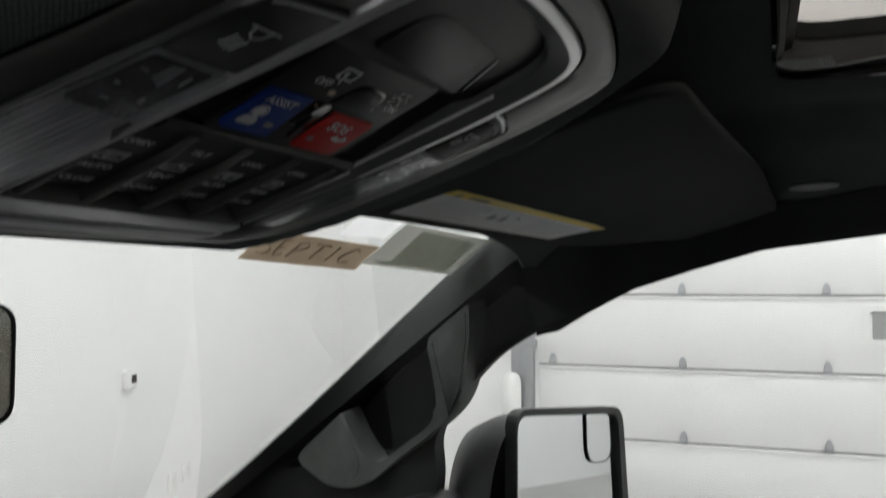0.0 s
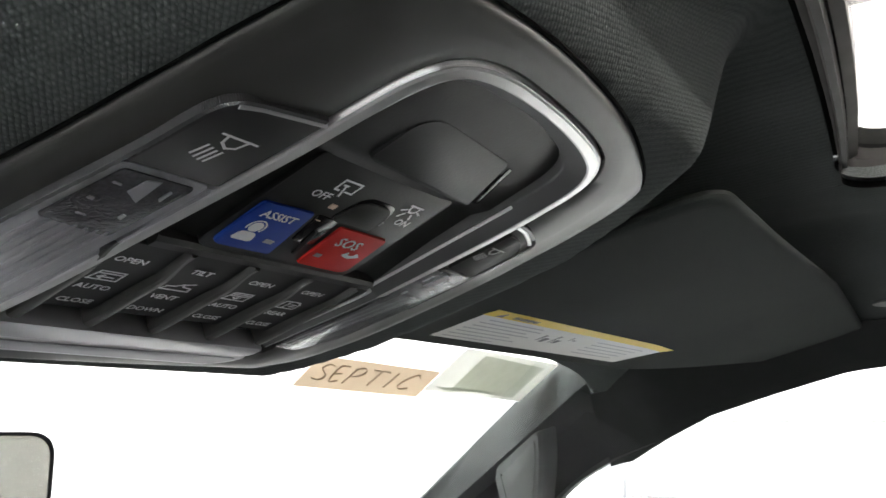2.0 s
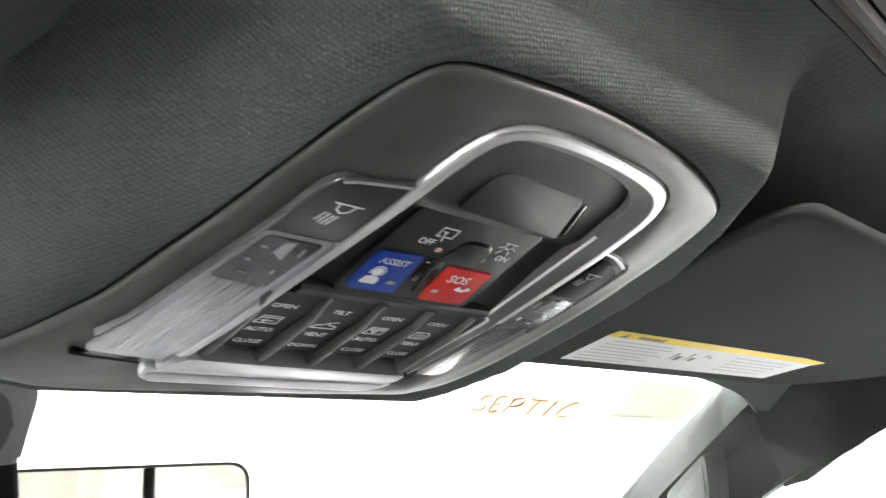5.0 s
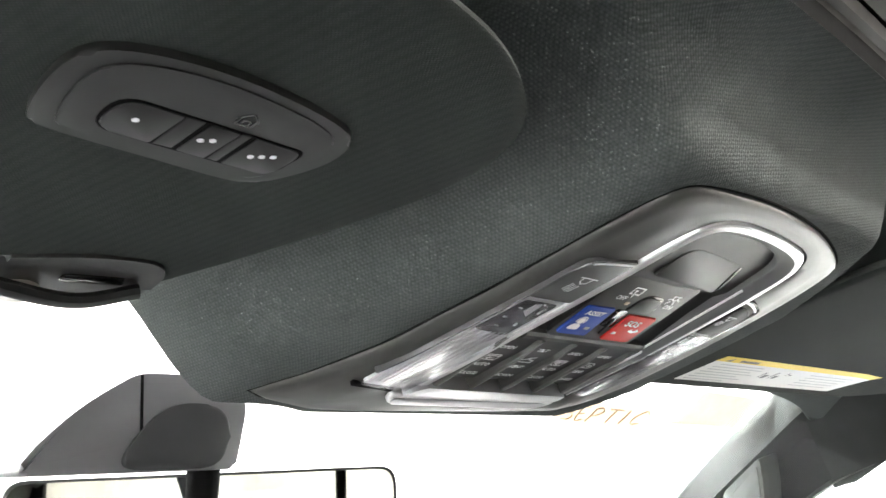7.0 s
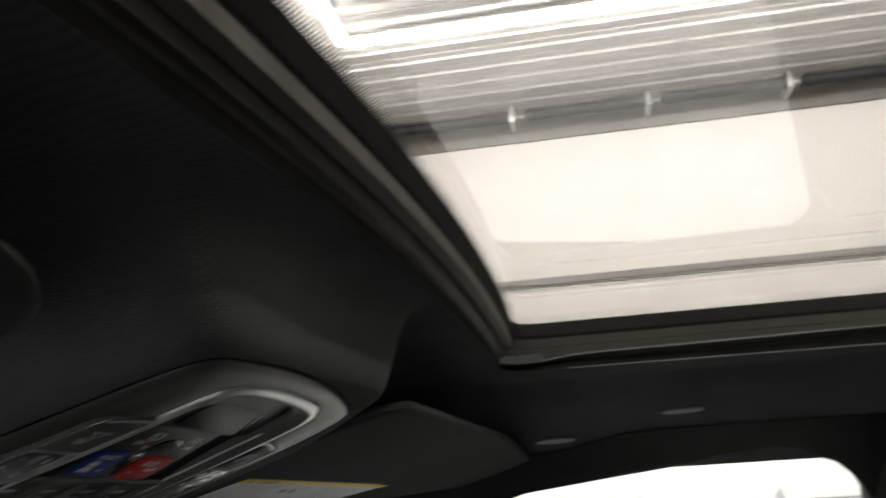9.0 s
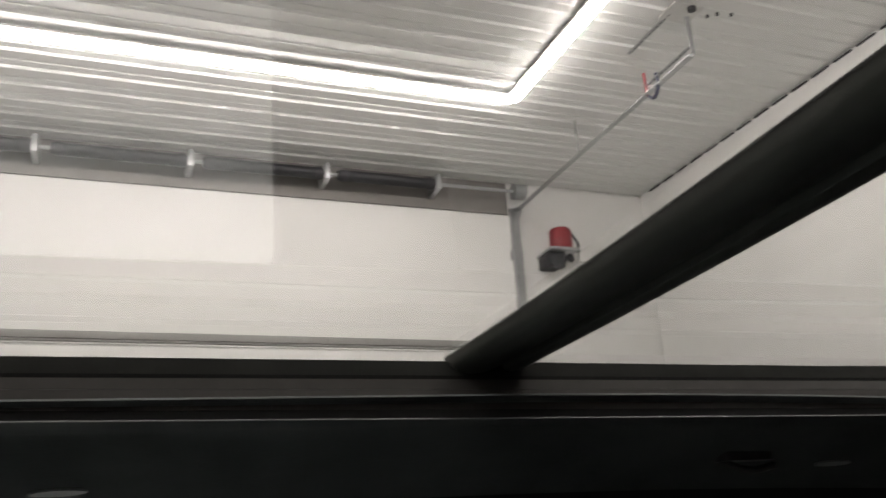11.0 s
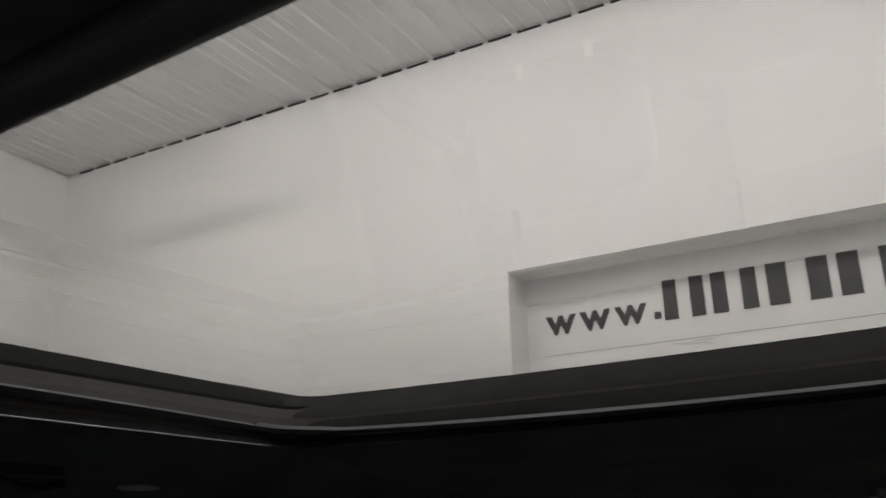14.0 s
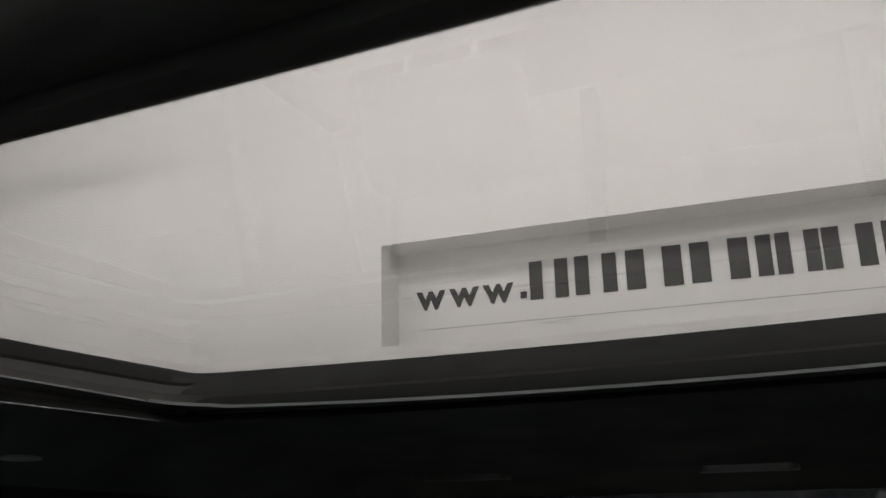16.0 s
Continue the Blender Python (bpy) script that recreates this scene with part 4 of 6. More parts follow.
BEZ = [(0.090, -0.1055), (0.112, -0.093), (0.1235, -0.060), (0.1255, -0.020), (0.124, 0.015), (0.1205, 0.038), (0.1145, 0.070), (0.1035, 0.0985), (0.089, 0.1085), (0.064, 0.1158), (0.038, 0.121), (0.012, 0.124), (-0.024, 0.1255), (-0.055, 0.1242), (-0.083, 0.1205), (-0.094, 0.115), (-0.100, 0.102), (-0.104, 0.080), (-0.107, 0.056), (-0.111, 0.024), (-0.1155, -0.005), (-0.1195, -0.034), (-0.1245, -0.052), (-0.1315, -0.074), (-0.139, -0.093), (-0.148, -0.108), (-0.145, -0.1155), (-0.120, -0.1150), (-0.060, -0.1120), (0.020, -0.1095)]
# silver arch, up one side, round the back and down the other: outer and inner edge
ARCH_OUT = [(-0.0750, -0.083), (-0.0700, -0.050), (-0.0675, -0.025), (-0.0660, 0.0), (-0.0635, 0.030), (-0.0620, 0.058), (-0.0617, 0.080), (-0.0610, 0.093), (-0.0575, 0.1035), (-0.050, 0.110), (-0.035, 0.1135), (-0.010, 0.1136), (0.015, 0.1122), (0.033, 0.110), (0.046, 0.1065), (0.056, 0.0998), (0.0622, 0.0895), (0.066, 0.075), (0.069, 0.058), (0.0712, 0.030), (0.0720, 0.0), (0.0725, -0.0085), (0.0695, -0.0125), (0.0672, -0.042), (0.0645, -0.0715)]
ARCH_IN = [(-0.0648, -0.072), (-0.0610, -0.045), (-0.0588, -0.022), (-0.0567, 0.0), (-0.0545, 0.030), (-0.0522, 0.056), (-0.0514, 0.076), (-0.050, 0.090), (-0.0478, 0.0985), (-0.042, 0.1025), (-0.028, 0.104), (-0.006, 0.1043), (0.013, 0.1022), (0.028, 0.099), (0.0385, 0.0950), (0.0440, 0.0893), (0.0470, 0.081), (0.0490, 0.068), (0.0510, 0.053), (0.0545, 0.025), (0.0580, -0.004), (0.0585, -0.0085), (0.0640, -0.0125), (0.0622, -0.042), (0.0598, -0.0715)]


def even(outline, n=150, centre=(0.0, 0.01), grow=0.0):
    """A closed outline cut at even angles round its centre, pushed out by grow."""
    pts = curve_through([(x, y, 0) for x, y in outline + outline[:1]], 5)
    out, c = [], Vector((*centre, 0))
    ang = [math.atan2(p.y - c.y, p.x - c.x) for p in pts]
    for i in range(n):
        t = -math.pi + 2 * math.pi * (i + 0.5) / n
        for j in range(len(pts) - 1):
            d0, d1 = ((ang[j] - t + math.pi) % (2 * math.pi)) - math.pi, ((ang[j + 1] - t + math.pi) % (2 * math.pi)) - math.pi
            if d0 <= 0 < d1 and d1 - d0 < 2:
                p = pts[j].lerp(pts[j + 1], -d0 / (d1 - d0)) - c
                p = c + p * (1 + grow / p.length)
                out.append((p.x, p.y))
                break
    return out


ARCH_RING = ARCH_OUT[:22] + [(0.0725, -0.0125), (0.074, -0.042), (0.076, -0.0835)]
BEZ, INN = even(BEZ), even(ARCH_RING[::-1], grow=0.0009)
WELL = even(ARCH_IN[::-1], grow=0.003)


def dished(outer, inner, rows, crease=0.0):
    """A ring between two outlines; rows: how far in from the outer one, and the height there."""
    bm = bmesh.new()
    n = len(outer)
    vs = [[bm.verts.new((a[0] * (1 - k) + b[0] * k, a[1] * (1 - k) + b[1] * k, z - 0.2 * max(0.0, -0.112 - (a[0] * (1 - k) + b[0] * k)) - (crease * smooth((abs(a[0]) - 0.088) / 0.018) if k < 0.43 else 0.0))) for a, b in zip(outer, inner)] for k, z in rows]
    for p, q in zip(vs, vs[1:]):
        for i in range(n):
            bm.faces.new((p[i], p[(i + 1) % n], q[(i + 1) % n], q[i]))
    return bm


part("bezel", dished(BEZ, INN, ((0, -0.014), (0, -0.0045), (0.02, -0.0030), (0.07, -0.0018), (0.2, -0.0010), (0.42, -0.0005), (0.48, -0.0004), (0.7, -0.0006), (0.96, -0.0010), (1, -0.0018), (1, -0.010)), 0.0008), BEZEL, con, "gunmetal grey outer bezel")
# black ring drawn as the shadow line between bezel and cloth
GAP = [(x * (1 + 0.0016 / math.hypot(x, y)), y * (1 + 0.0016 / math.hypot(x, y))) for x, y in BEZ]
part("gap_shadow_ring", dished(GAP, BEZ, ((0, -0.014), (0, -0.0052), (0.5, -0.0048), (1, -0.0056))), RUBBER, con, "black ring for the shadow line round the bezel")
part("arch_gap", dished(INN, WELL, ((0, -0.006), (0.3, -0.006), (0.3, -0.009), (1, -0.009))), RUBBER, con, "black gap round the arch")
ao, ai = curve_through([(x, y, 0) for x, y in ARCH_OUT], 12), curve_through([(x, y, 0) for x, y in ARCH_IN], 12)
ROWS = ((0.0, -0.007), (0.0, -0.0018), (0.06, -0.0004), (0.14, 0.0005), (0.40, 0.0011), (0.46, 0.0009), (0.97, -0.0026), (1.0, -0.0032), (1.0, -0.011))
# bright outer band, and the inner slope painted as its shaded side
for name, rows, mat, words in (("arch_trim", ROWS[:6], SATIN, "bright satin silver arch trim"), ("arch_slope", ROWS[5:], SATIN_SHADED, "inner slope of the arch, coloured darker for its shade")):
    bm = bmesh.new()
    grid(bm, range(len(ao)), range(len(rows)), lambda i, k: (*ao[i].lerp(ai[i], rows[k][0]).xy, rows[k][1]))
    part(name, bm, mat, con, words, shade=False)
part("inner_edge", tube([(p.x, p.y, -0.0018) for p in ai[17 * 12:]], 0.0007, 6), CHROME_LINE, con, "thin chrome line inside the arch")
part("outer_edge", tube([(*p.lerp(q, 0.11).xy, -0.0007) for p, q in zip(ao[:21 * 12], ai)], 0.0007, 8), ARCH_EDGE, con, "thin bright outer edge of the arch")
part("front_trim", slabbed(rounded([(-0.0800, -0.0780), (0.0590, -0.0792), (0.0592, -0.0702), (-0.0690, -0.0665)], [0.004, 0.003, 0.001, 0.002]), -0.006, 0.0030, 0.0008), SATIN_DULL, con, "dull silver front bar")
part("front_lip", slabbed(rounded([(-0.0800, -0.0905), (0.046, -0.0925), (0.0570, -0.0865), (0.0600, -0.0800), (-0.0845, -0.0788)], [0.005, 0.006, 0.004, 0.002, 0.005]), -0.006, 0.0026, 0.0016, 3), SATIN, con, "rounded silver front lip")
part("lip_groove", slabbed(rounded([(-0.0790, -0.0885), (0.045, -0.0903), (0.0530, -0.0855), (0.0550, -0.0822), (-0.0810, -0.0815)], 0.003), 0.0024, 0.0031, 0.0004), SATIN_DULL, con)
part("floor_plate", slabbed(WELL, -0.016, -0.0118), SOFT_BLACK, con, "matt black inner panel")
# dark panel with the buttons, its valley at both sides, and the lid behind it
bm = bmesh.new()
ACROSS = ((0.0, -0.0030), (0.05, -0.0052), (0.10, -0.0060), (0.15, -0.0056), (0.20, -0.0046), (0.24, -0.0040), (0.5, -0.0038), (0.84, -0.0040), (0.88, -0.0046), (0.92, -0.0056), (0.96, -0.0060), (1.0, -0.0040))


def inner_width(y):
    left = table([(b, a) for a, b in ARCH_IN[:12]], y)
    right = table([(b, a) for a, b in reversed(ARCH_IN[12:22])], y)
    return left - 0.001, right + 0.001


PANEL = [(-0.008, -0.0036), (0.0, -0.0036), (0.03, -0.0068), (0.050, -0.0078), (0.0585, -0.0054), (0.083, -0.0064), (0.105, -0.0080)]
grid(bm, ACROSS, span(-0.0075, 0.1035, 60), lambda k, y: (lerp(*inner_width(y), 1 - k[0]), y, table(PANEL, y) + (k[1] + 0.0038) * (1 - 0.9 * smooth((y - 0.045) / 0.03))))
part("button_panel", bm, PANEL_BLACK, con, "soft black panel with a valley at both sides")
part("front_fold", sweep(bmesh.new(), [(x, -0.0062, -0.0030) for x in span(-0.056, 0.057, 12)], [(-0.0032, -0.004), (-0.0030, 0.0012), (-0.0015, 0.0026), (0.0020, 0.0026), (0.0023, 0.0015), (0.0036, -0.004)], ups=[(0, 0, 1)] * 13), SOFT_BLACK, con)
LID = pose(0, 0.0600, -0.0047, -6, 0, 0)
part("lid", slabbed(rounded([(-0.0300, 0.0000), (0.0335, -0.0023), (0.0240, 0.0220), (-0.0240, 0.0245), (-0.0300, 0.0190)], [0.002, 0.002, 0.003, 0.005, 0.005]), -0.005, 0.0009, 0.0003), PANEL_BLACK, con, "dark grey push lid of the glasses bin", m=LID)
part("lid_notch", slabbed(rounded([(0.0338, -0.0020), (0.0380, 0.0005), (0.0300, 0.0222), (0.0246, 0.0222)], 0.0008), -0.005, 0.0002), RUBBER, con, m=LID)
part("finger_bar", slabbed(rounded([(0.0350, 0.0010), (0.0362, 0.0016), (0.0290, 0.0205), (0.0272, 0.0200)], 0.0004), -0.001, 0.0007, 0.0003), GLOSS_BLACK, con, m=LID)
part("centre_panel", slabbed(rounded([(-0.0425, -0.0035), (0.0368, -0.0035), (0.0345, 0.0530), (-0.0400, 0.0530)], [0.006, 0.006, 0.003, 0.003]), -0.001, 0.0012, 0.0004), PANEL_BLACK, con, m=pose(0, 0, -0.003, -6, 0, 0))


def mark(text, x, y, size, parent=None, mat=None, z=0.0032, lean=0.0):
    part("lettering", letters(text, size, 0.00005), mat or PRINT, parent or con, m=pose(x, y, z, lean, 0, 0))


def strokes(lines, x, y, scale, z, parent=None, width=0.0007, mat=None, lean=0.0):
    """A small pictogram drawn in thin bars."""
    bm = bmesh.new()
    for line in lines:
        for (ax, ay), (bx, by) in zip(line, line[1:]):
            p, q = Vector((ax * scale, ay * scale, 0)), Vector((bx * scale, by * scale, 0))
            d = (q - p).normalized() * width / 2
            nrm = Vector((-d.y, d.x, 0))
            vs = [bm.verts.new(c) for c in (p - d - nrm, q + d - nrm, q + d + nrm, p - d + nrm)]
            bm.faces.new(vs)
    part("pictogram", bm, mat or PRINT, parent or con, m=pose(x, y, z, lean, 0, 0), shade=False)


LAMP_ICON = [[(-0.8, 0.8), (0.8, 0.8)], [(-0.55, 0.8), (-0.5, 0.3), (-0.2, 0.0), (0.2, 0.0), (0.5, 0.3), (0.55, 0.8)], [(-0.8, 0.2), (-1.2, 0.0)], [(-0.5, -0.3), (-0.8, -0.8)], [(0.5, -0.3), (0.8, -0.8)], [(0.8, 0.2), (1.2, 0.0)]]
MAP_ICON = [[(-0.8, 0.9), (1.0, 0.9)], [(-0.5, 0.9), (-0.4, 0.4), (0.0, 0.12), (0.4, 0.3), (0.6, 0.9)], [(-0.75, 0.0), (-0.95, -0.75)], [(-0.45, -0.1), (-0.65, -0.9)], [(-0.15, -0.2), (-0.35, -1.0)], [(0.15, -0.2), (-0.05, -1.0)]]
SCREEN_ICON = [[(-0.9, -0.4), (-0.9, 0.7), (0.9, 0.7), (0.9, -0.4), (0.2, -0.4)], [(-0.9, -0.4), (-0.5, -0.4)], [(-0.3, 0.2), (0.1, -0.9)], [(-0.5, 0.2), (-0.1, 0.2)]]

TILT = pose(0, 0, -0.003, -6, 0, 0)
assist = part("assist_button", slabbed(rounded([(-0.0388, 0.0004), (-0.0120, 0.0008), (-0.0158, 0.0266), (-0.0388, 0.0256)], [0.004, 0.001, 0.001, 0.002]), 0.001, 0.0021, 0.0003), BLUE, con, "blue assist push button", m=TILT)
mark("ASSIST", -0.0270, 0.0205, 0.0053, assist, z=0.0023)
bm = bmesh.new()
slab(bm, circle(0.0027, 14), 0, 0.0001)
slab(bm, [(x, y - 0.0056) for x, y in rounded([(-0.0048, -0.0024), (0.0048, -0.0024), (0.0036, 0.0026), (-0.0036, 0.0026)], 0.0020)], 0, 0.0001)
part("pictogram", bm, PRINT, assist, m=pose(-0.0305, 0.0133, 0.0023), shade=False)
part("headset", sweep(bmesh.new(), [(0.0036 * math.cos(a), 0.0036 * math.sin(a), 0) for a in span(-0.6, 3.6, 12)], [(-0.0003, 0), (0.0003, 0), (0.0003, 0.0001), (-0.0003, 0.0001)]), PRINT, assist, m=pose(-0.0305, 0.0133, 0.0023))
part("indicator", boxed(-0.0208, -0.0168, 0.0066, 0.0086, 0.0019, 0.0024), PRINT_GREY, assist)
sos = part("sos_button", slabbed(rounded([(0.0040, -0.0002), (0.0318, -0.0004), (0.0293, 0.0241), (0.0016, 0.0238)], [0.001, 0.004, 0.002, 0.001]), 0.001, 0.0021, 0.0003), RED, con, "red SOS push button", m=TILT)
mark("SOS", 0.0143, 0.0167, 0.0074, sos, z=0.0023)
part("pictogram", sweep(bmesh.new(), [(0.0042 * math.cos(a), 0.0042 * math.sin(a), 0) for a in span(3.6, 5.6, 8)], [(-0.0009, 0), (0.0009, 0), (0.0009, 0.0001), (-0.0009, 0.0001)], scales=[1.8, 1.5, 1, 1, 1, 1, 1, 1.5, 1.8]), PRINT, sos, m=pose(0.0217, 0.0142, 0.0023, 0, 0, 12))
part("indicator", boxed(0.0062, 0.0096, 0.0059, 0.0078, 0.0019, 0.0024), PRINT_GREY, sos)
part("microphone", slabbed(rounded([(-0.0105, 0.0105), (0.0010, 0.0105), (-0.0020, 0.0260), (-0.0135, 0.0265)], 0.002), 0.001, 0.0016, 0.0003), GLOSS_BLACK, con, m=TILT)
part("microphone_web", slabbed([(-0.0030, 0.0040), (-0.0012, 0.0040), (-0.0050, 0.0185), (-0.0068, 0.0185)], 0.0012, 0.0022, 0.0003), SWITCH_BLACK, con, m=TILT)
part("glint", boxed(-0.0120, -0.0100, 0.0237, 0.0241, 0.0015, 0.0018), INDICATOR, con, m=TILT)
part("rocker_recess", slabbed(rounded([(-0.0075, 0.0265), (0.0155, 0.0265), (0.0150, 0.0415), (-0.0050, 0.0415)], [0.002, 0.002, 0.007, 0.007]), 0.001, 0.0016, 0.0003), GLOSS_BLACK, con, m=TILT)
part("rocker", slabbed(rounded([(-0.0068, 0.0262), (0.0148, 0.0262), (0.0140, 0.0395), (-0.0042, 0.0395)], [0.002, 0.002, 0.006, 0.006]), 0.0012, 0.0022, 0.0004), PANEL_BLACK, con, m=TILT)
mark("OFF", -0.0226, 0.0355, 0.0050, z=-0.0052, lean=-6)
strokes(SCREEN_ICON, -0.0166, 0.0418, 0.0048, -0.0059, width=0.0009, lean=-6)
mark("ON", 0.0243, 0.0347, 0.0050, z=-0.0051, lean=-6)
strokes(LAMP_ICON, 0.0212, 0.0412, 0.0044, -0.0058, width=0.0009, lean=-6)
for x, y in ((-0.0125, 0.0320), (0.0150, 0.0312)):
    part("indicator", boxed(x - 0.0014, x + 0.0014, y - 0.0011, y + 0.0011, 0.001, 0.0017), INDICATOR if x < 0 else PRINT_GREY, con, m=TILT)

# four scooped switches between ribs
SWITCHES = [(-0.0485, "OPEN", "AUTO", "CLOSE"), (-0.0187, "TILT", "VENT", "DOWN"), (0.0110, "OPEN", "AUTO", "CLOSE"), (0.0405, "OPEN", "REAR", "CLOSE")]


def scoop(y):
    """Height of a switch along its length: a dip before the raised lip."""
    return -0.0014 - 0.0008 * smooth((0.0 - y - 0.018) / 0.02) * smooth((y + 0.074) / 0.012)


def dip(y):
    return math.degrees(math.atan2(scoop(y + 0.002) - scoop(y - 0.002), 0.004))


ROOF_ICON = [[(-1.0, -0.6), (-0.8, 0.6), (0.9, 0.6), (1.0, -0.6), (-1.0, -0.6)], [(-0.8, 0.3), (0.9, 0.3)], [(-0.5, -0.2), (0.5, -0.2)], [(-0.2, 0.05), (-0.5, -0.2), (-0.2, -0.45)]]
SHADE_ICON = [[(-1.0, -0.6), (-0.8, 0.6), (0.9, 0.6), (1.0, -0.6), (-1.0, -0.6)], [(-0.7, 0.35), (0.8, 0.35)], [(-0.7, 0.1), (0.8, 0.1)], [(0, 0.1), (0, -0.4)], [(-0.3, -0.15), (0, -0.4), (0.3, -0.15)]]
REAR_ICON = [[(-0.9, -0.6), (-0.9, 0.6), (0.5, 0.6), (0.9, 0.2), (0.9, -0.6), (-0.9, -0.6)], [(-0.3, -0.6), (-0.3, 0.6)], [(0.1, 0.1), (0.6, 0.1)], [(0.1, -0.2), (0.6, -0.2)]]
VENT_ICON = [[(-1.1, -0.5), (-0.9, 0.0), (-0.3, 0.1), (0.1, 0.5), (0.3, 0.1), (1.0, 0.0), (1.1, -0.5), (-1.1, -0.5)], [(0.3, 0.5), (0.8, 0.7)]]
for (x, a, b, c), icon in zip(SWITCHES, (ROOF_ICON, VENT_ICON, SHADE_ICON, REAR_ICON)):
    bm = bmesh.new()
    # the rear end is drawn to one side; the front drops into the well
    ys = span(-0.0605, -0.0095, 22)
    lean = lambda y: -0.0030 * smooth((y + 0.030) / 0.02)
    grid(bm, (-0.0124, -0.0118, 0.0118, 0.0124), ys, lambda q, y: (q + lean(y), y, scoop(y) - (0.0008 if abs(q) > 0.012 else 0)))
    grid(bm, (-0.0124, 0.0124), range(3), lambda q, k: (q, (-0.0605, -0.0612, -0.0616)[k], scoop(-0.0605) - (0.0, 0.0006, 0.006)[k]))
    sw = part("switch", bm, SWITCH_BLACK, con, "black rocker switch", m=pose(x, 0, 0))
    for text, x_, y, size in ((a, -0.0036, -0.0205, 0.0048), (b, -0.0008, -0.0432, 0.0048), (c, 0.0004, -0.0545, 0.0046)):
        mark(text, x_, y, size, sw, z=scoop(y) + 0.0003, lean=dip(y))
    strokes(icon, -0.0020, -0.0340, 0.0056, scoop(-0.0340) + 0.0003, sw, 0.0009, lean=dip(-0.0340))
rib_bm = bmesh.new()
ys = span(-0.0690, -0.0080, 22)
RIB_X = (-0.0026, -0.0022, -0.0012, 0.0010, 0.0022, 0.0026)
grid(rib_bm, range(6), ys, lambda k, y: (RIB_X[k] * lerp(0.55, 1.1, smooth((-0.012 - y) / 0.03)) - 0.0046 * smooth((y + 0.030) / 0.022), y, (-0.0085, -0.0008, 0.0, 0.0, -0.0008, -0.0085)[k] + 0.0008 + 0.0006 * smooth((-0.040 - y) / 0.02)))
rib_bm.faces.new([v for v in rib_bm.verts][:6])
rib = finish(rib_bm)
for x in (-0.0624, -0.0330, -0.0036, 0.0262, 0.0555):
    part("rib", rib, BEZEL_DARK, con, m=pose(x, 0, 0))
part("switch_well", boxed(-0.066, 0.062, -0.0712, -0.006, -0.0105, -0.0085), RUBBER, con)

# map lamps at both sides, each with its push button in a ridged clear rim
LAMPS = ((-1, [(-0.0770, -0.0765), (-0.1130, -0.0710), (-0.1100, -0.053), (-0.1058, -0.036), (-0.1010, -0.005), (-0.0957, 0.0300), (-0.0648, 0.0300), (-0.0668, 0.0), (-0.0708, -0.048)],
          [(-0.0955, 0.0310), (-0.0650, 0.0310), (-0.0634, 0.0690), (-0.0890, 0.0650), (-0.0938, 0.0600)],
          [(-0.1135, -0.057), (-0.1072, -0.036), (-0.1022, -0.003), (-0.0965, 0.034), (-0.0948, 0.053), (-0.0935, 0.0603), (-0.0905, 0.0648), (-0.0850, 0.0668), (-0.0740, 0.0688), (-0.0640, 0.0706)], (-0.0785, 0.0470)),
         (1, [(0.0660, -0.0690), (0.083, -0.0715), (0.0945, -0.053), (0.0972, -0.015), (0.0950, 0.0215), (0.0728, 0.0225), (0.0737, -0.006), (0.0710, -0.013)],
          [(0.0952, 0.0225), (0.0728, 0.0235), (0.0705, 0.0560), (0.0820, 0.0545), (0.0925, 0.0480)],
          [(0.0985, -0.015), (0.0970, 0.020), (0.0955, 0.042), (0.0940, 0.0515), (0.0905, 0.0560), (0.0850, 0.0585), (0.0752, 0.0617), (0.0656, 0.0630)], (0.0778, 0.0405)))
# black strip for the shadow under the lens's front end
part("lamp_shadow_strip", slabbed([(-0.1165, -0.0738), (-0.0850, -0.0790), (-0.0850, -0.0762), (-0.1165, -0.0712)], -0.002, 0.0003), RUBBER, con)
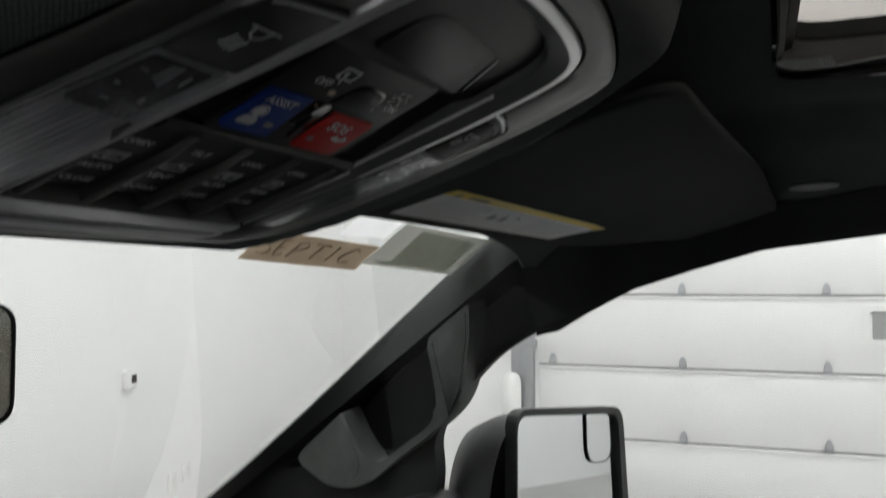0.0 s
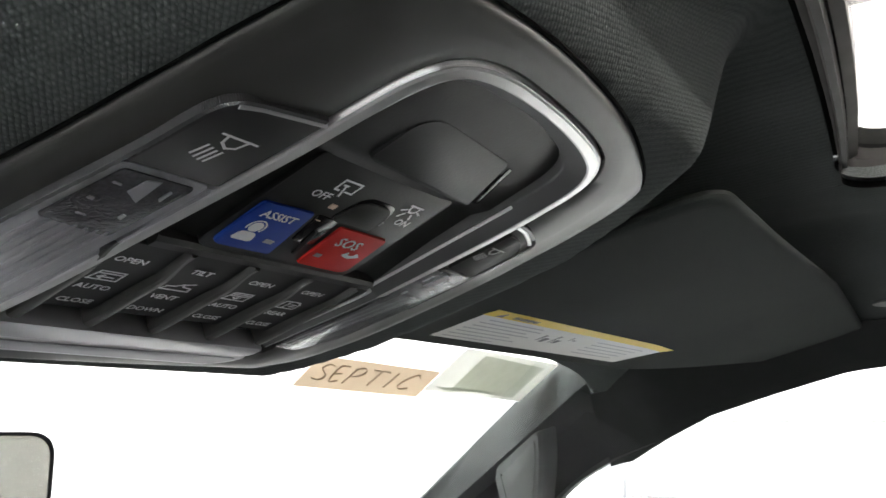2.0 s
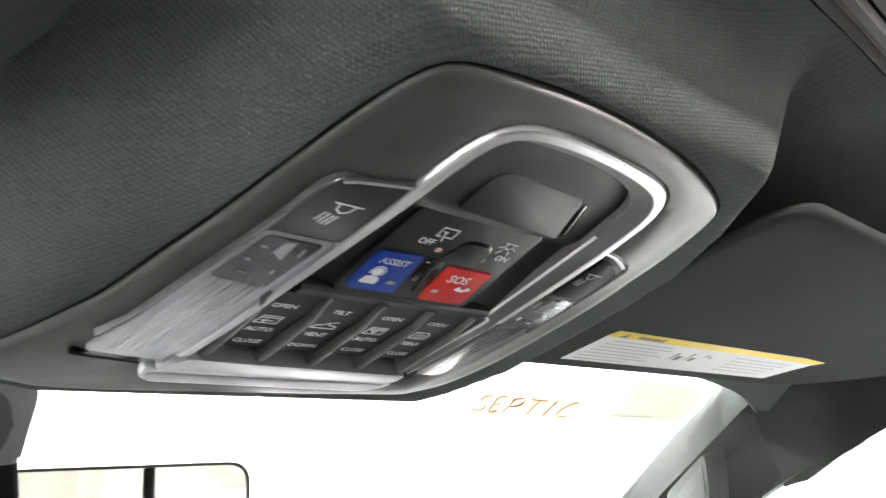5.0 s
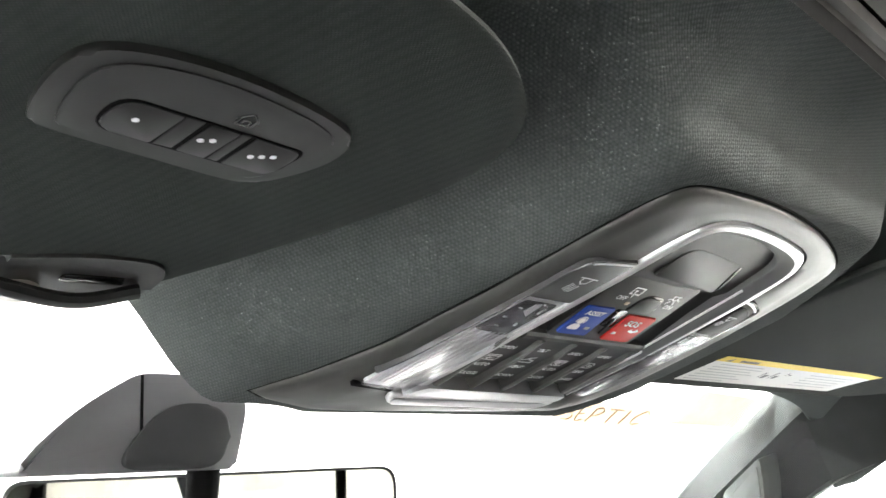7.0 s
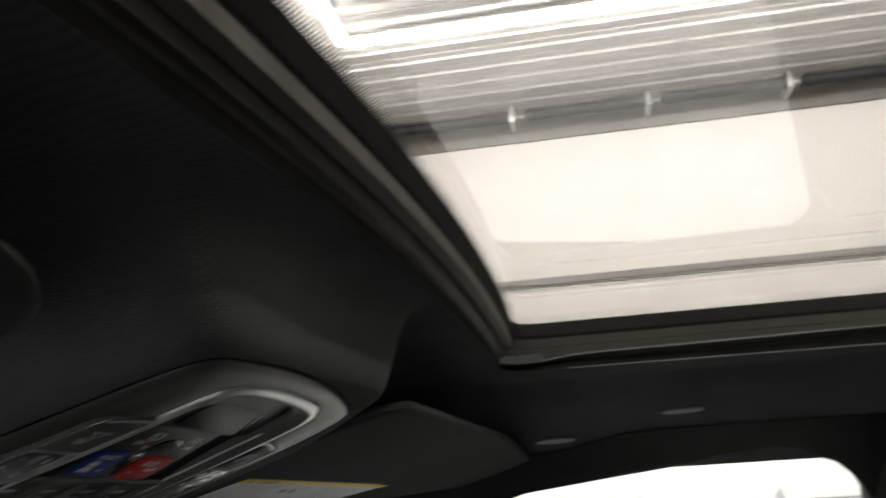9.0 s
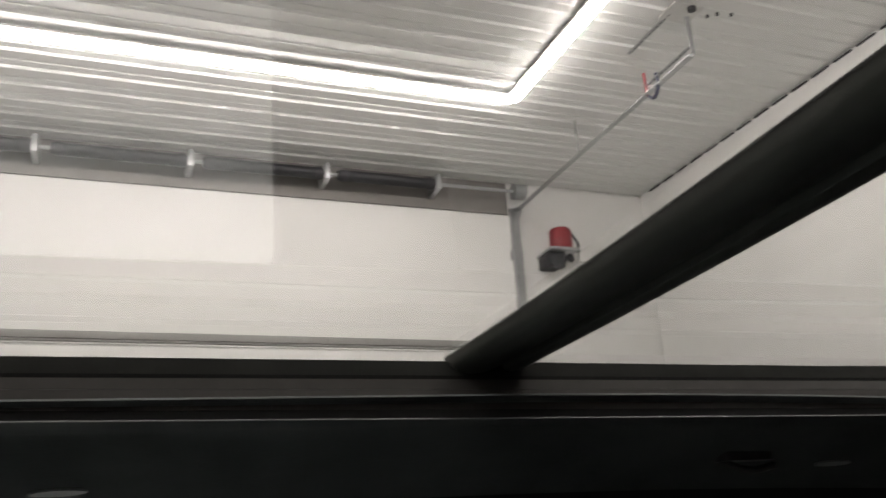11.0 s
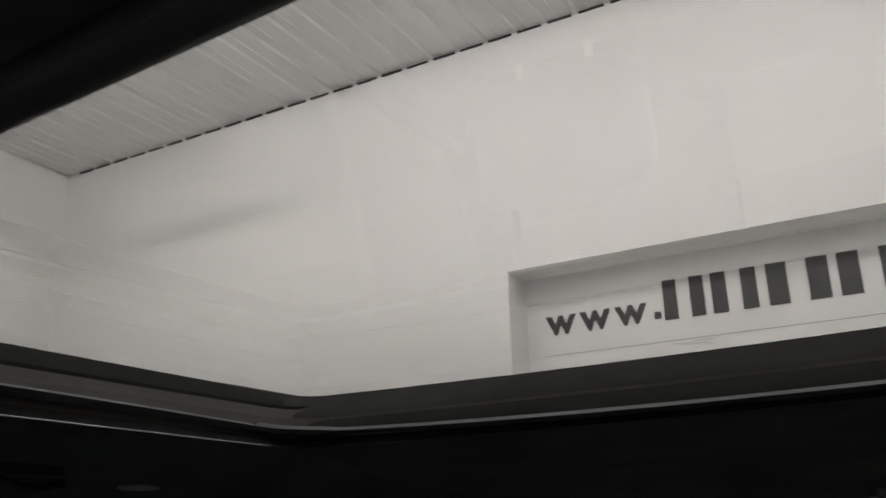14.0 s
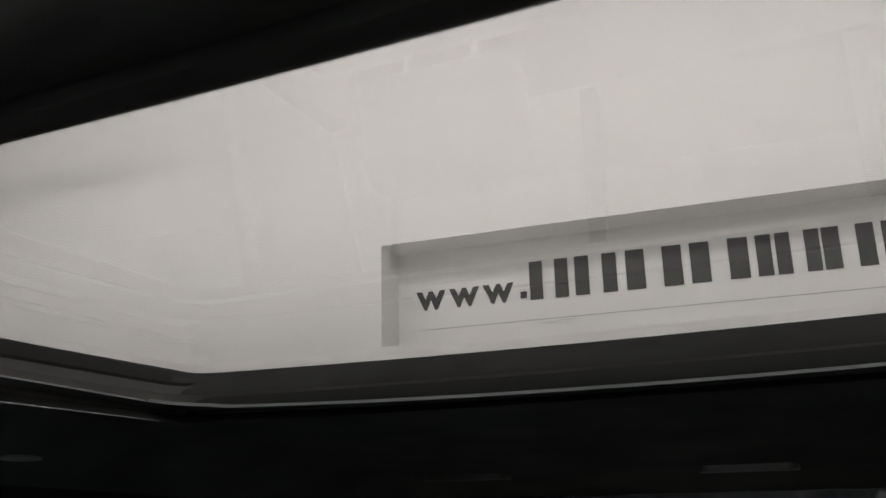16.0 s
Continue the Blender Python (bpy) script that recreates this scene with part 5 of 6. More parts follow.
for s, lens_line, button_line, rim_line, icon_at in LAMPS:
    turn = lens_line[::-1] if s < 0 else lens_line
    lens = part("map_lamp", slabbed(rounded(turn, 0.003), -0.0004, 0.0012, 0.0005), LENS, con, "clear ribbed map lamp lens")
    cx = sum(x for x, y in turn) / len(turn)
    # the passenger's lamp takes dark copies: its shade is in the colour
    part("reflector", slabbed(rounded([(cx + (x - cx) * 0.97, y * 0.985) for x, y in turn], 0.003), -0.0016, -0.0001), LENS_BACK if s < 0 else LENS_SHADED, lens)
    for k in range(7):
        f = (k + 0.7) / 7.4
        x0, x1 = (lerp(-0.0780, -0.1060, f), lerp(-0.0712, -0.0975, f)) if s < 0 else (lerp(0.0672, 0.0815, f), lerp(0.0740, 0.0950, f))
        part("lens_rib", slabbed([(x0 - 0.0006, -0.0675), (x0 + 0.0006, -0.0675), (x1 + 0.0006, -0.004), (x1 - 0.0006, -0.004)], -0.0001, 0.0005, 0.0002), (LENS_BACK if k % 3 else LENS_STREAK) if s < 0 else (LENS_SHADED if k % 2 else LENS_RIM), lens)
    back = 0.0270 if s < 0 else 0.0195
    part("bulb_holder", slabbed(rounded([(s * 0.0720, back - 0.034), (s * 0.0975, back - 0.030), (s * 0.0930, back), (s * 0.0690, back)], 0.002)[::s], -0.0001, 0.0004, 0.0002), DARK_REFLECTOR, lens, "dark textured bulb holder")
    part("facet", slabbed([(s * 0.0790, back - 0.013), (s * 0.0850, back - 0.009), (s * 0.0842, back - 0.002), (s * 0.0800, back - 0.001)][::s], 0.0004, 0.0008), LENS_STREAK, lens)
    for fx, fy, w, h in ((0.0735, 0.004, 0.0012, 0.006), (0.0885, 0.006, 0.0030, 0.0010), (0.0900, 0.015, 0.0022, 0.0016), (0.0760, 0.020, 0.0016, 0.0030), (0.0860, 0.024, 0.0035, 0.0008)):
        part("facet", slabbed([(s * fx, back - fy - h), (s * (fx + w), back - fy - h * 0.8), (s * (fx + w * 0.9), back - fy), (s * (fx + 0.0002), back - fy - 0.0003)][::s], 0.0004, 0.0008), LENS_STREAK, lens)
    btn = part("lamp_button", slabbed(rounded(button_line[::-1] if s < 0 else button_line, [0.001, 0.001, 0.001, 0.004, 0.004][::s]), -0.0012, 0.0006, 0.0003), SWITCH_BLACK, con, "black map lamp push button")
    strokes(MAP_ICON, *icon_at, 0.0066 if s < 0 else 0.0054, 0.0008, btn, 0.0009, PRINT if s < 0 else PRINT_GREY)
    rim = curve_through([(x, y, 0.0) for x, y in rim_line], 18)
    part("lens_rim", sweep(bmesh.new(), rim, [(-0.0012, -0.004), (-0.0009, 0.0008), (0.0009, 0.0008), (0.0012, -0.004)], scales=[1.0 if i % 2 else 0.82 for i in range(len(rim))]), LENS_RIM, con, "clear ridged lens rim")
    part("rim_end", sweep(bmesh.new(), [(x * 0.985, y - 0.0012, 0.0006) for x, y in rim_line[-4:]], circle(0.0009, 6, 0.0005)), LENS_STREAK, con, "pale end of the lens rim")

# ---- sun visors ----
def visor_z(x, y, s):
    if s > 0:
        return 1.703 - 0.27 * (y - 0.057) - 0.14 * max(0.0, x - 0.5) ** 1.3
    return 1.729 - 0.16 * (y + 0.03) - 0.05 * max(0.0, -x - 0.45)


def visor(s, outline):
    """A padded board: rounded edge, thin at the rim."""
    v = thing("sun_visor", Matrix.Identity(4), "dark cloth sun visor folded up with an airbag label" if s > 0 else "dark cloth sun visor folded up with garage remote buttons", "sun visor")
    outline = fine(outline, 0.02)
    bm = bmesh.new()
    c = Vector((sum(p[0] for p in outline) / len(outline), sum(p[1] for p in outline) / len(outline)))
    rows = []
    for inset, dz in ((0.004, 0.009), (-0.004, 0.0045), (-0.0044, 0.0025), (-0.0028, 0.0010), (0.0, 0.0002), (0.004, 0.0)):
        ring_ = []
        for x, y in outline:
            d = (c - Vector((x, y)))
            d = Vector((d.x, d.y * 1.0)).normalized() * inset
            up = max(0.0, liner_z(x, y) - visor_z(x, y, s) - 0.020) * smooth((y - 0.01) / 0.07) if dz > 0.008 else 0.0
            ring_.append(bm.verts.new((x + d.x, y + d.y, visor_z(x + d.x, y + d.y, s) + dz + up)))
        rows.append(ring_)
    n = len(outline)
    for p, q in zip(rows, rows[1:]):
        for i in range(n):
            bm.faces.new((p[i], p[(i + 1) % n], q[(i + 1) % n], q[i]))
    # the face, as a fan of strips
    inner = rows[-1]
    for f in range(1, 16):
        k = 1 - f / 16
        nxt = []
        for vtx in inner if f == 1 else prev_co:
            co = vtx.co
            x, y = c.x + (co.x - c.x) * (k / (1 - (f - 1) / 16)), c.y + (co.y - c.y) * (k / (1 - (f - 1) / 16))
            nxt.append(bm.verts.new((x, y, visor_z(x, y, s))))
        src = inner if f == 1 else prev_co
        for i in range(n):
            bm.faces.new((src[i], src[(i + 1) % n], nxt[(i + 1) % n], nxt[i]))
        prev_co = nxt
    bm.faces.new(prev_co)
    bm.faces.new(rows[0][::-1])
    part("board", bm, VISOR, v)
    return v


R_OUT = rounded([(0.150, 0.1045), (0.545, 0.1045), (0.625, 0.060), (0.718, -0.014), (0.746, -0.070), (0.712, -0.091), (0.600, -0.090), (0.150, -0.087)], [0.02, 0.05, 0.03, 0.03, 0.03, 0.03, 0.03, 0.03], 8)
visor_r = visor(1, R_OUT)
L_OUT = [(p.x, p.y) for p in curve_through([(-0.70, 0.100, 0), (-0.715, 0.0, 0), (-0.69, -0.09, 0), (-0.60, -0.107, 0), (-0.42, -0.110, 0), (-0.30, -0.1095, 0), (-0.26, -0.1060, 0), (-0.235, -0.0990, 0), (-0.2125, -0.0865, 0), (-0.1990, -0.0720, 0), (-0.1930, -0.0560, 0), (-0.1930, -0.0400, 0), (-0.1970, -0.0200, 0), (-0.2045, 0.0030, 0), (-0.2170, 0.0340, 0), (-0.2345, 0.0720, 0), (-0.2480, 0.0980, 0), (-0.262, 0.106, 0), (-0.45, 0.108, 0), (-0.68, 0.106, 0)], 4)][::-1]
visor_l = visor(-1, L_OUT)


def visor_patch(s, x0, x1, y0, y1, lift, n=8):
    bm = bmesh.new()
    grid(bm, span(x0, x1, n), span(y0, y1, 2), lambda x, y: (x, y, visor_z(x, y, s) - lift))
    return bm


def label_patch(x0, x1, y0, y1, lift, cut0=0.0, cut1=0.0, n=8):
    """A strip on the passenger's visor; cut0 and cut1 draw in its far corners."""
    bm = bmesh.new()
    grid(bm, span(0, 1, n), span(0, 1, 2), lambda u, v: (lerp(x0 + cut0 * v, x1 - cut1 * v, u), lerp(y0, y1, v), visor_z(lerp(x0 + cut0 * v, x1 - cut1 * v, u), lerp(y0, y1, v), 1) - lift))
    return bm


LABEL_INK = material("label_ink", (0.15, 0.15, 0.16), 0.6)
LABEL_TEXT = material("label_text", (0.40, 0.40, 0.42), 0.6)
lab = part("warning_label", label_patch(0.193, 0.521, 0.056, 0.0925, 0.0006, 0.0, 0.022), LABEL_WHITE, visor_r, "white airbag warning label with yellow strip")
part("yellow_strip", label_patch(0.195, 0.531, 0.0475, 0.0562, 0.0008, -0.004, 0.010), LABEL_YELLOW, lab, "yellow strip")
part("lettering", letters("WARNING", 0.0068), LABEL_INK, lab, m=Matrix(((1, 0, 0, 0.240), (0, -1, 0, 0.0525), (0, 0.27, -1, visor_z(0.240, 0.0525, 1) - 0.0012), (0, 0, 0, 1))))
part("warning_sign", slabbed([(-0.0045, -0.003), (0.0045, -0.003), (0.0, 0.0038)], 0, 0.0001), LABEL_INK, lab, m=Matrix(((1, 0, 0, 0.2085), (0, -1, 0, 0.0522), (0, 0.27, -1, visor_z(0.2085, 0.0522, 1) - 0.0012), (0, 0, 0, 1))))
for k, (a, b) in enumerate(((0.208, 0.283), (0.204, 0.288), (0.204, 0.276), (0.201, 0.288), (0.201, 0.270), (0.200, 0.284), (0.200, 0.262))):
    part("print_line", label_patch(a, b, 0.0600 + k * 0.0046, 0.0613 + k * 0.0046, 0.0009, n=2), LABEL_TEXT, lab)
for x, y, w, h in ((0.300, 0.066, 0.004, 0.010), (0.306, 0.070, 0.009, 0.007), (0.320, 0.064, 0.004, 0.012), (0.326, 0.070, 0.008, 0.006), (0.340, 0.063, 0.003, 0.006), (0.346, 0.066, 0.006, 0.002)):
    part("pictogram", label_patch(x, x + w, y, y + h, 0.0009, 0.0012, 0.0012, 2), LABEL_INK, lab)
for k in range(5):
    part("print_line", label_patch(0.385, 0.490 - 0.005 * k, 0.0620 + k * 0.0055, 0.0633 + k * 0.0055, 0.0009, n=2), LABEL_TEXT, lab)
part("label_edge", visor_patch(-1, -0.36, -0.3135, 0.043, 0.052, 0.0007, 2), LABEL_YELLOW, visor_l, "yellow corner of a label")

# garage remote in the driver's visor
def on_visor(x, y):
    dy = -0.16
    ey = Vector((0, -1, -dy)).normalized()
    ex = Vector((1, 0, 0))
    ez = ex.cross(ey)
    o = Vector((x, y, visor_z(x, y, -1)))
    return Matrix(((ex.x, ey.x, ez.x, o.x), (ex.y, ey.y, ez.y, o.y), (ex.z, ey.z, ez.z, o.z), (0, 0, 0, 1)))


REM = on_visor(-0.2845, -0.0385)
HOUSING = [(-0.0435, -0.0145), (-0.0375, -0.0190), (-0.0092, -0.0218), (0.0235, -0.0236), (0.0325, -0.0168), (0.0400, -0.0010), (0.0385, 0.0125), (0.0290, 0.0188), (0.0105, 0.0232), (-0.0122, 0.0254), (-0.0320, 0.0230), (-0.0425, 0.0165), (-0.0455, 0.0040)]


def closed_curve(points, k=1.0, n=5):
    """A smooth closed outline through the points, drawn in by the factor k."""
    p = [(x * k, (y - 0.001) * k + 0.001, 0) for x, y in points]
    q = curve_through(p[-2:] + p + p[:3], n)
    return [(v.x, v.y) for v in q[2 * n:2 * n + len(p) * n]]


remote = part("remote_housing", slabbed(closed_curve(HOUSING), -0.004, 0.0026, 0.0014, 4), REMOTE, visor_l, "soft black three-button garage remote", m=REM)
part("top_face", slabbed(closed_curve(HOUSING, 0.86), 0.0024, 0.0031, 0.0005, 3), REMOTE, remote, "raised black face")
PILL = pose(-0.001, 0.0048, 0)
part("button_rim", slabbed(rounded([(-0.0288, -0.0172), (0.0292, -0.0200), (0.0310, -0.0020), (-0.0283, 0.0008)], [0.008, 0.006, 0.004, 0.008], 5), 0.0029, 0.0033, 0.0001), RUBBER, remote, m=PILL)
BUTTONS = ((-0.0280, -0.0098), (-0.0030, 0.0075), (0.0118, 0.0300))
for k, (x0, x1) in enumerate(BUTTONS):
    lo, hi = [-0.0164 - (x + 0.028) * 0.052 for x in (x0, x1)], [0.0000 - (x + 0.028) * 0.044 for x in (x0, x1)]
    r0, r1 = (0.007 if k == 0 else 0.0005), (0.005 if k == 2 else 0.0005)
    part("button", slabbed(rounded([(x0, lo[0]), (x1 - 0.0015, lo[1]), (x1, hi[1]), (x0 + 0.0015, hi[0])], [r0, r1, r1, r0], 5), 0.0031, 0.0037, 0.0003), REMOTE, remote, "black push button", m=PILL)
    if k < 2:
        y0 = x1 + 0.0006
        y1 = BUTTONS[k + 1][0] - 0.0006
        part("button_spacer", slabbed([(y0 - 0.001, lo[1]), (y1 - 0.001, lo[1]), (y1, hi[1]), (y0, hi[1])], 0.0031, 0.0036, 0.0002), REMOTE, remote, m=PILL)
    bm = bmesh.new()
    for j in range(k + 1):
        slab(bm, [((x0 + x1) / 2 - 0.001 + (j - k / 2) * 0.0030 + px, -0.0080 - k * 0.0008 + (j - k / 2) * 0.0014 + py) for px, py in circle(0.0010, 10)], 0.0036, 0.0039)
    part("dots", bm, PRINT, remote, m=PILL, shade=False)
strokes([[(-1, -0.2), (0, 0.9), (1, -0.2)], [(-0.7, 0.0), (-0.7, -0.9), (0.7, -0.9), (0.7, 0.0)], [(-0.3, -0.9), (-0.3, -0.2), (0.3, -0.2), (0.3, -0.9)]], 0.0045, 0.0105, 0.0036, 0.0034, remote, 0.0006, GLOSS_BLACK)
# retaining hook at the front corner
hook = thing("visor_hook", on_visor(-0.262, 0.080), "black plastic retaining hook for the visor", "hook")
part("base", slabbed(rounded([(-0.040, -0.018), (0.006, -0.020), (0.026, -0.010), (0.023, 0.014), (0.014, 0.023), (-0.008, 0.021), (-0.040, 0.008)], 0.007), -0.02, 0.0015, 0.004), SOFT_BLACK, hook)
part("slot", slabbed(rounded([(-0.012, -0.004), (0.012, -0.002), (0.010, 0.006), (-0.012, 0.003)], 0.002), 0.001, 0.0020, 0.0003), GLOSS_BLACK, hook)
part("finger", sweep(bmesh.new(), curve_through([(-0.055, -0.006, 0.0), (-0.030, -0.006, 0.006), (-0.004, -0.007, 0.008), (0.018, 0.000, 0.004)], 6), circle(0.0045, 8, 0.003)), REMOTE, hook)
part("bush", sweep(bmesh.new(), [(-0.022, -0.016, -0.004), (-0.022, -0.016, 0.004), (-0.022, -0.016, 0.006)], circle(0.008, 14), scales=[1, 1, 0.7]), PLASTIC_CLEAR, hook, "pale translucent bush")

# curtain airbag tags on the roof rail
for x, y, z in ((0.650, -0.128, 1.7475), (0.605, -0.280, 1.7685), (0.590, -1.070, 1.764)):
    t = thing("airbag_tag", pose(x, y, z), "pale grey raised airbag marking on the rail", "tag", "airbag tags")
    dx = liner_z(x, y)
    t.location.z = dx - 0.001
    bm = slabbed([(py + 0.04 * px, px) for px, py in circle(0.023, 24, 0.0055)][::-1], -0.0012, 0.001)
    part("plate", bm, TAG_GREY, t, m=pose(0, 0, 0, 0, math.degrees(math.atan(0.095 * 2 * (x - 0.44) / 0.28 ** 2)), 0))

# ---- inside mirror ----
MIR = look((-0.03, 0.358, 1.60), (-0.03 - 0.3, 0.358 - 0.95, 1.60 + 0.003))
mirror = thing("rear_view_mirror", MIR, "black framed inside mirror on a windshield mount", "mirror")
m_out = rounded([(-0.148, -0.038), (0.148, -0.038), (0.148, 0.038), (-0.148, 0.038)], 0.016, 6)
m_in = rounded([(-0.1455, -0.0358), (0.1455, -0.0358), (0.1455, 0.0358), (-0.1455, 0.0358)], 0.0145, 6)
part("housing", slabbed(m_out, 0.008, 0.035, 0.012), SOFT_BLACK, mirror)
part("rim", frame_slab(m_out, m_in, -0.0006, 0.011), SOFT_BLACK, mirror)
part("mirror_glass", slabbed(m_in, 0.0, 0.003), MIRROR, mirror, "mirror glass")
mount = thing("mirror_mount", Matrix.Identity(4), "black plastic cover of the mirror mount", "mount")
MOUNT = [(-0.206, 1.640), (-0.196, 1.655), (-0.168, 1.681), (-0.131, 1.703), (-0.050, 1.703), (-0.050, 1.676), (-0.058, 1.640)]
TURN = Matrix(((1, 0, 0, 0), (0, 0, -1, 0.345), (0, 1, 0, 0), (0, 0, 0, 1)))
part("cover", slabbed(rounded(MOUNT[::-1], [0.004, 0.004, 0.02, 0.01, 0.02, 0.01, 0.01]), 0, 0.05, 0.004), MOUNT_GREY, mount, "smoke grey plastic shell", m=TURN)
part("seam", slabbed([(-0.1265, 1.641), (-0.1285, 1.702), (-0.1303, 1.702), (-0.1283, 1.641)], 0.05, 0.0508), RUBBER, mount, m=TURN)
# darker plate that stands for the shaded middle of the shell
part("mount_shade_plate", slabbed(rounded([(-0.066, 1.641), (-0.146, 1.641), (-0.132, 1.664), (-0.108, 1.685), (-0.062, 1.682)], 0.02), 0.05, 0.0530, 0.0025, 3), MOUNT_SHADE, mount, "darker plate for the shaded middle of the mount", m=TURN)
part("stalk", tube([(-0.06, 0.33, 1.66), (-0.04, 0.368, 1.61)], 0.012), RUBBER, mount)

# ---- notes on the windshield ----
def screen_patch(x0, x1, t0, t1, lift, nx=6, skew=0.0):
    """A sheet stuck on the glass, a little askew."""
    bm = bmesh.new()
    grid(bm, span(x0, x1, nx), span(t0, t1, 3), lambda x, t: screen_point(x, t + skew * (x - x0)) - Vector((0, 0.5 * lift, lift)))
    return bm


card = thing("cardboard_note", Matrix.Identity(4), "brown cardboard note with marker writing behind the windshield", "note")
part("sheet", screen_patch(0.378, 0.577, 0.0500, 0.0945, 0.003, skew=0.058), CARD, card)
HAND = (("S", 0.392, 0.018, [[(0.9, 0.1), (0.4, 0.0), (0.1, 0.25), (0.8, 0.65), (0.6, 0.95), (0.0, 0.9)]]),
        ("E", 0.416, 0.014, [[(0.9, 0.0), (0.0, 0.05), (0.1, 0.95), (0.9, 0.9)], [(0.05, 0.5), (0.7, 0.45)]]),
        ("P", 0.438, 0.020, [[(0.2, 0.1), (0.0, 1.0)], [(0.1, 0.1), (0.7, 0.0), (1.0, 0.25), (0.7, 0.5), (0.15, 0.55)]]),
        ("T", 0.468, 0.026, [[(0.0, 0.0), (1.0, 0.08)], [(0.5, 0.05), (0.35, 1.0)]]),
        ("I", 0.503, 0.010, [[(0.6, 0.0), (0.2, 1.0)]]),
        ("C", 0.524, 0.028, [[(0.95, 0.2), (0.7, 0.0), (0.3, 0.25), (0.05, 0.7), (0.25, 1.0), (0.75, 0.95)]]))
for _, x0, w, lines in HAND:
    for line in lines:
        part("writing", tube([screen_point(x0 + w * p.x, 0.0590 + 0.058 * (x0 - 0.378) + 0.0235 * p.y) - Vector((0, 0.0021, 0.0042)) for p in curve_through([(u, v, 0) for u, v in line], 4)], 0.0008, 5), INK, card)
note = thing("paper_form", Matrix.Identity(4), "pale green paper form on the windshield", "paper")
part("sheet", screen_patch(0.576, 0.790, 0.0150, 0.0925, 0.004, skew=0.074), PAPER_EDGE, note)
part("print_block", screen_patch(0.622, 0.765, 0.0255, 0.0860, 0.0046, skew=0.10), PAPER, note)
for k in range(7):
    part("print_line", screen_patch(0.590 + 0.004 * k, 0.600 + 0.024 * k, 0.0835 + 0.001 * k, 0.0850 + 0.001 * k, 0.0048, 2), PAPER, note)
tag = thing("white_sticker", Matrix.Identity(4), "white sticker behind the windshield top", "sticker")
part("sheet", screen_patch(0.49, 0.572, 0.010, 0.049, 0.0022), STICKER, tag)

# ---- grab handle on the pillar ----
handle = thing("grab_handle", Matrix.Identity(4), "grey plastic grab handle on the front pillar", "handle")
HN = Vector((-0.953, 0.238, -0.19)).normalized()
H1 = (Vector((0, 1, 0)) - HN * HN.y).normalized()
H2 = HN.cross(H1)
GRAB = Matrix(((H1.x, H2.x, HN.x, 0.82), (H1.y, H2.y, HN.y, 0.439), (H1.z, H2.z, HN.z, 1.472), (0, 0, 0, 1)))
LOOP = [(-0.166, -0.170), (-0.1637, -0.128), (-0.1544, -0.088), (-0.144, -0.0485), (-0.1207, -0.0138), (-0.0724, 0.0253), (-0.0051, 0.0732), (0.0319, 0.1049), (0.0763, 0.1268), (0.1307, 0.1351), (0.1667, 0.1221), (0.2018, 0.1046), (0.1873, 0.0872), (0.1011, 0.0212), (0.0863, 0.0095), (0.0662, 0.0515), (0.0441, 0.0762), (0.0196, 0.0777), (-0.0245, 0.0455), (-0.0815, 0.0063), (-0.0994, -0.0225), (-0.0961, -0.065), (-0.0889, -0.1155)]
part("grip", slabbed(rounded(LOOP, [0.006, 0.02, 0.02, 0.02, 0.03, 0.03, 0.03, 0.03, 0.03, 0.03, 0.02, 0.012, 0.012, 0.02, 0.008, 0.02, 0.02, 0.02, 0.03, 0.02, 0.02, 0.02, 0.01], 4)[::-1], -0.030, 0.008, 0.0035, 3), PAD, handle, "grey plastic loop of the handle", m=GRAB)
part("end_cover", slabbed(rounded([(-0.1600, -0.158), (-0.1580, -0.126), (-0.1500, -0.090), (-0.140, -0.052), (-0.1190, -0.0190), (-0.1098, -0.0658), (-0.1011, -0.1112)], [0.004, 0.02, 0.02, 0.02, 0.004, 0.02, 0.006], 4)[::-1], 0.006, 0.0092, 0.001), PAD, handle, "grey flat end cover", m=GRAB)
part("end_cover", slabbed(rounded([(0.1860, 0.0960), (0.1020, 0.0290), (0.0880, 0.0240), (0.0700, 0.0600), (0.0560, 0.0850), (0.0780, 0.1170), (0.1300, 0.1260)], [0.01, 0.01, 0.006, 0.02, 0.02, 0.03, 0.03], 4)[::-1], 0.006, 0.0092, 0.001), PAD, handle, "grey flat end cover", m=GRAB)
part("seam", tube([(-0.1011, -0.1112, 0.0085), (-0.1098, -0.0658, 0.0085), (-0.1189, -0.0151, 0.0085), (-0.1416, -0.0528, 0.0085)], 0.0009, 6), RUBBER, handle, m=GRAB)
# black plate put where the loop's inside only lies in shade
part("grip_shade_plate", slabbed(rounded([(-0.100, -0.120), (-0.110, -0.02), (-0.03, 0.05), (0.02, 0.085), (0.05, 0.085), (0.085, 0.02), (0.0, -0.052)], 0.01), -0.036, -0.031), RUBBER, handle, "black plate for the shade inside the grip", m=GRAB)

# ---- outside mirror ----
OM = look((1.055, 0.225, 1.335), (1.055 - 0.25, 0.225 - 0.97, 1.36))
om = thing("door_mirror", OM, "black door mirror with a wide-angle insert", "mirror")
o_out = rounded([(-0.15, -0.19), (0.190, -0.19), (0.180, 0.143), (-0.128, 0.116)], 0.032, 6)
o_in = rounded([(-0.130, -0.176), (0.187, -0.180), (0.177, 0.133), (-0.112, 0.106)], 0.026, 6)
part("rim", frame_slab(o_out, o_in, -0.006, 0.014), SOFT_BLACK, om)
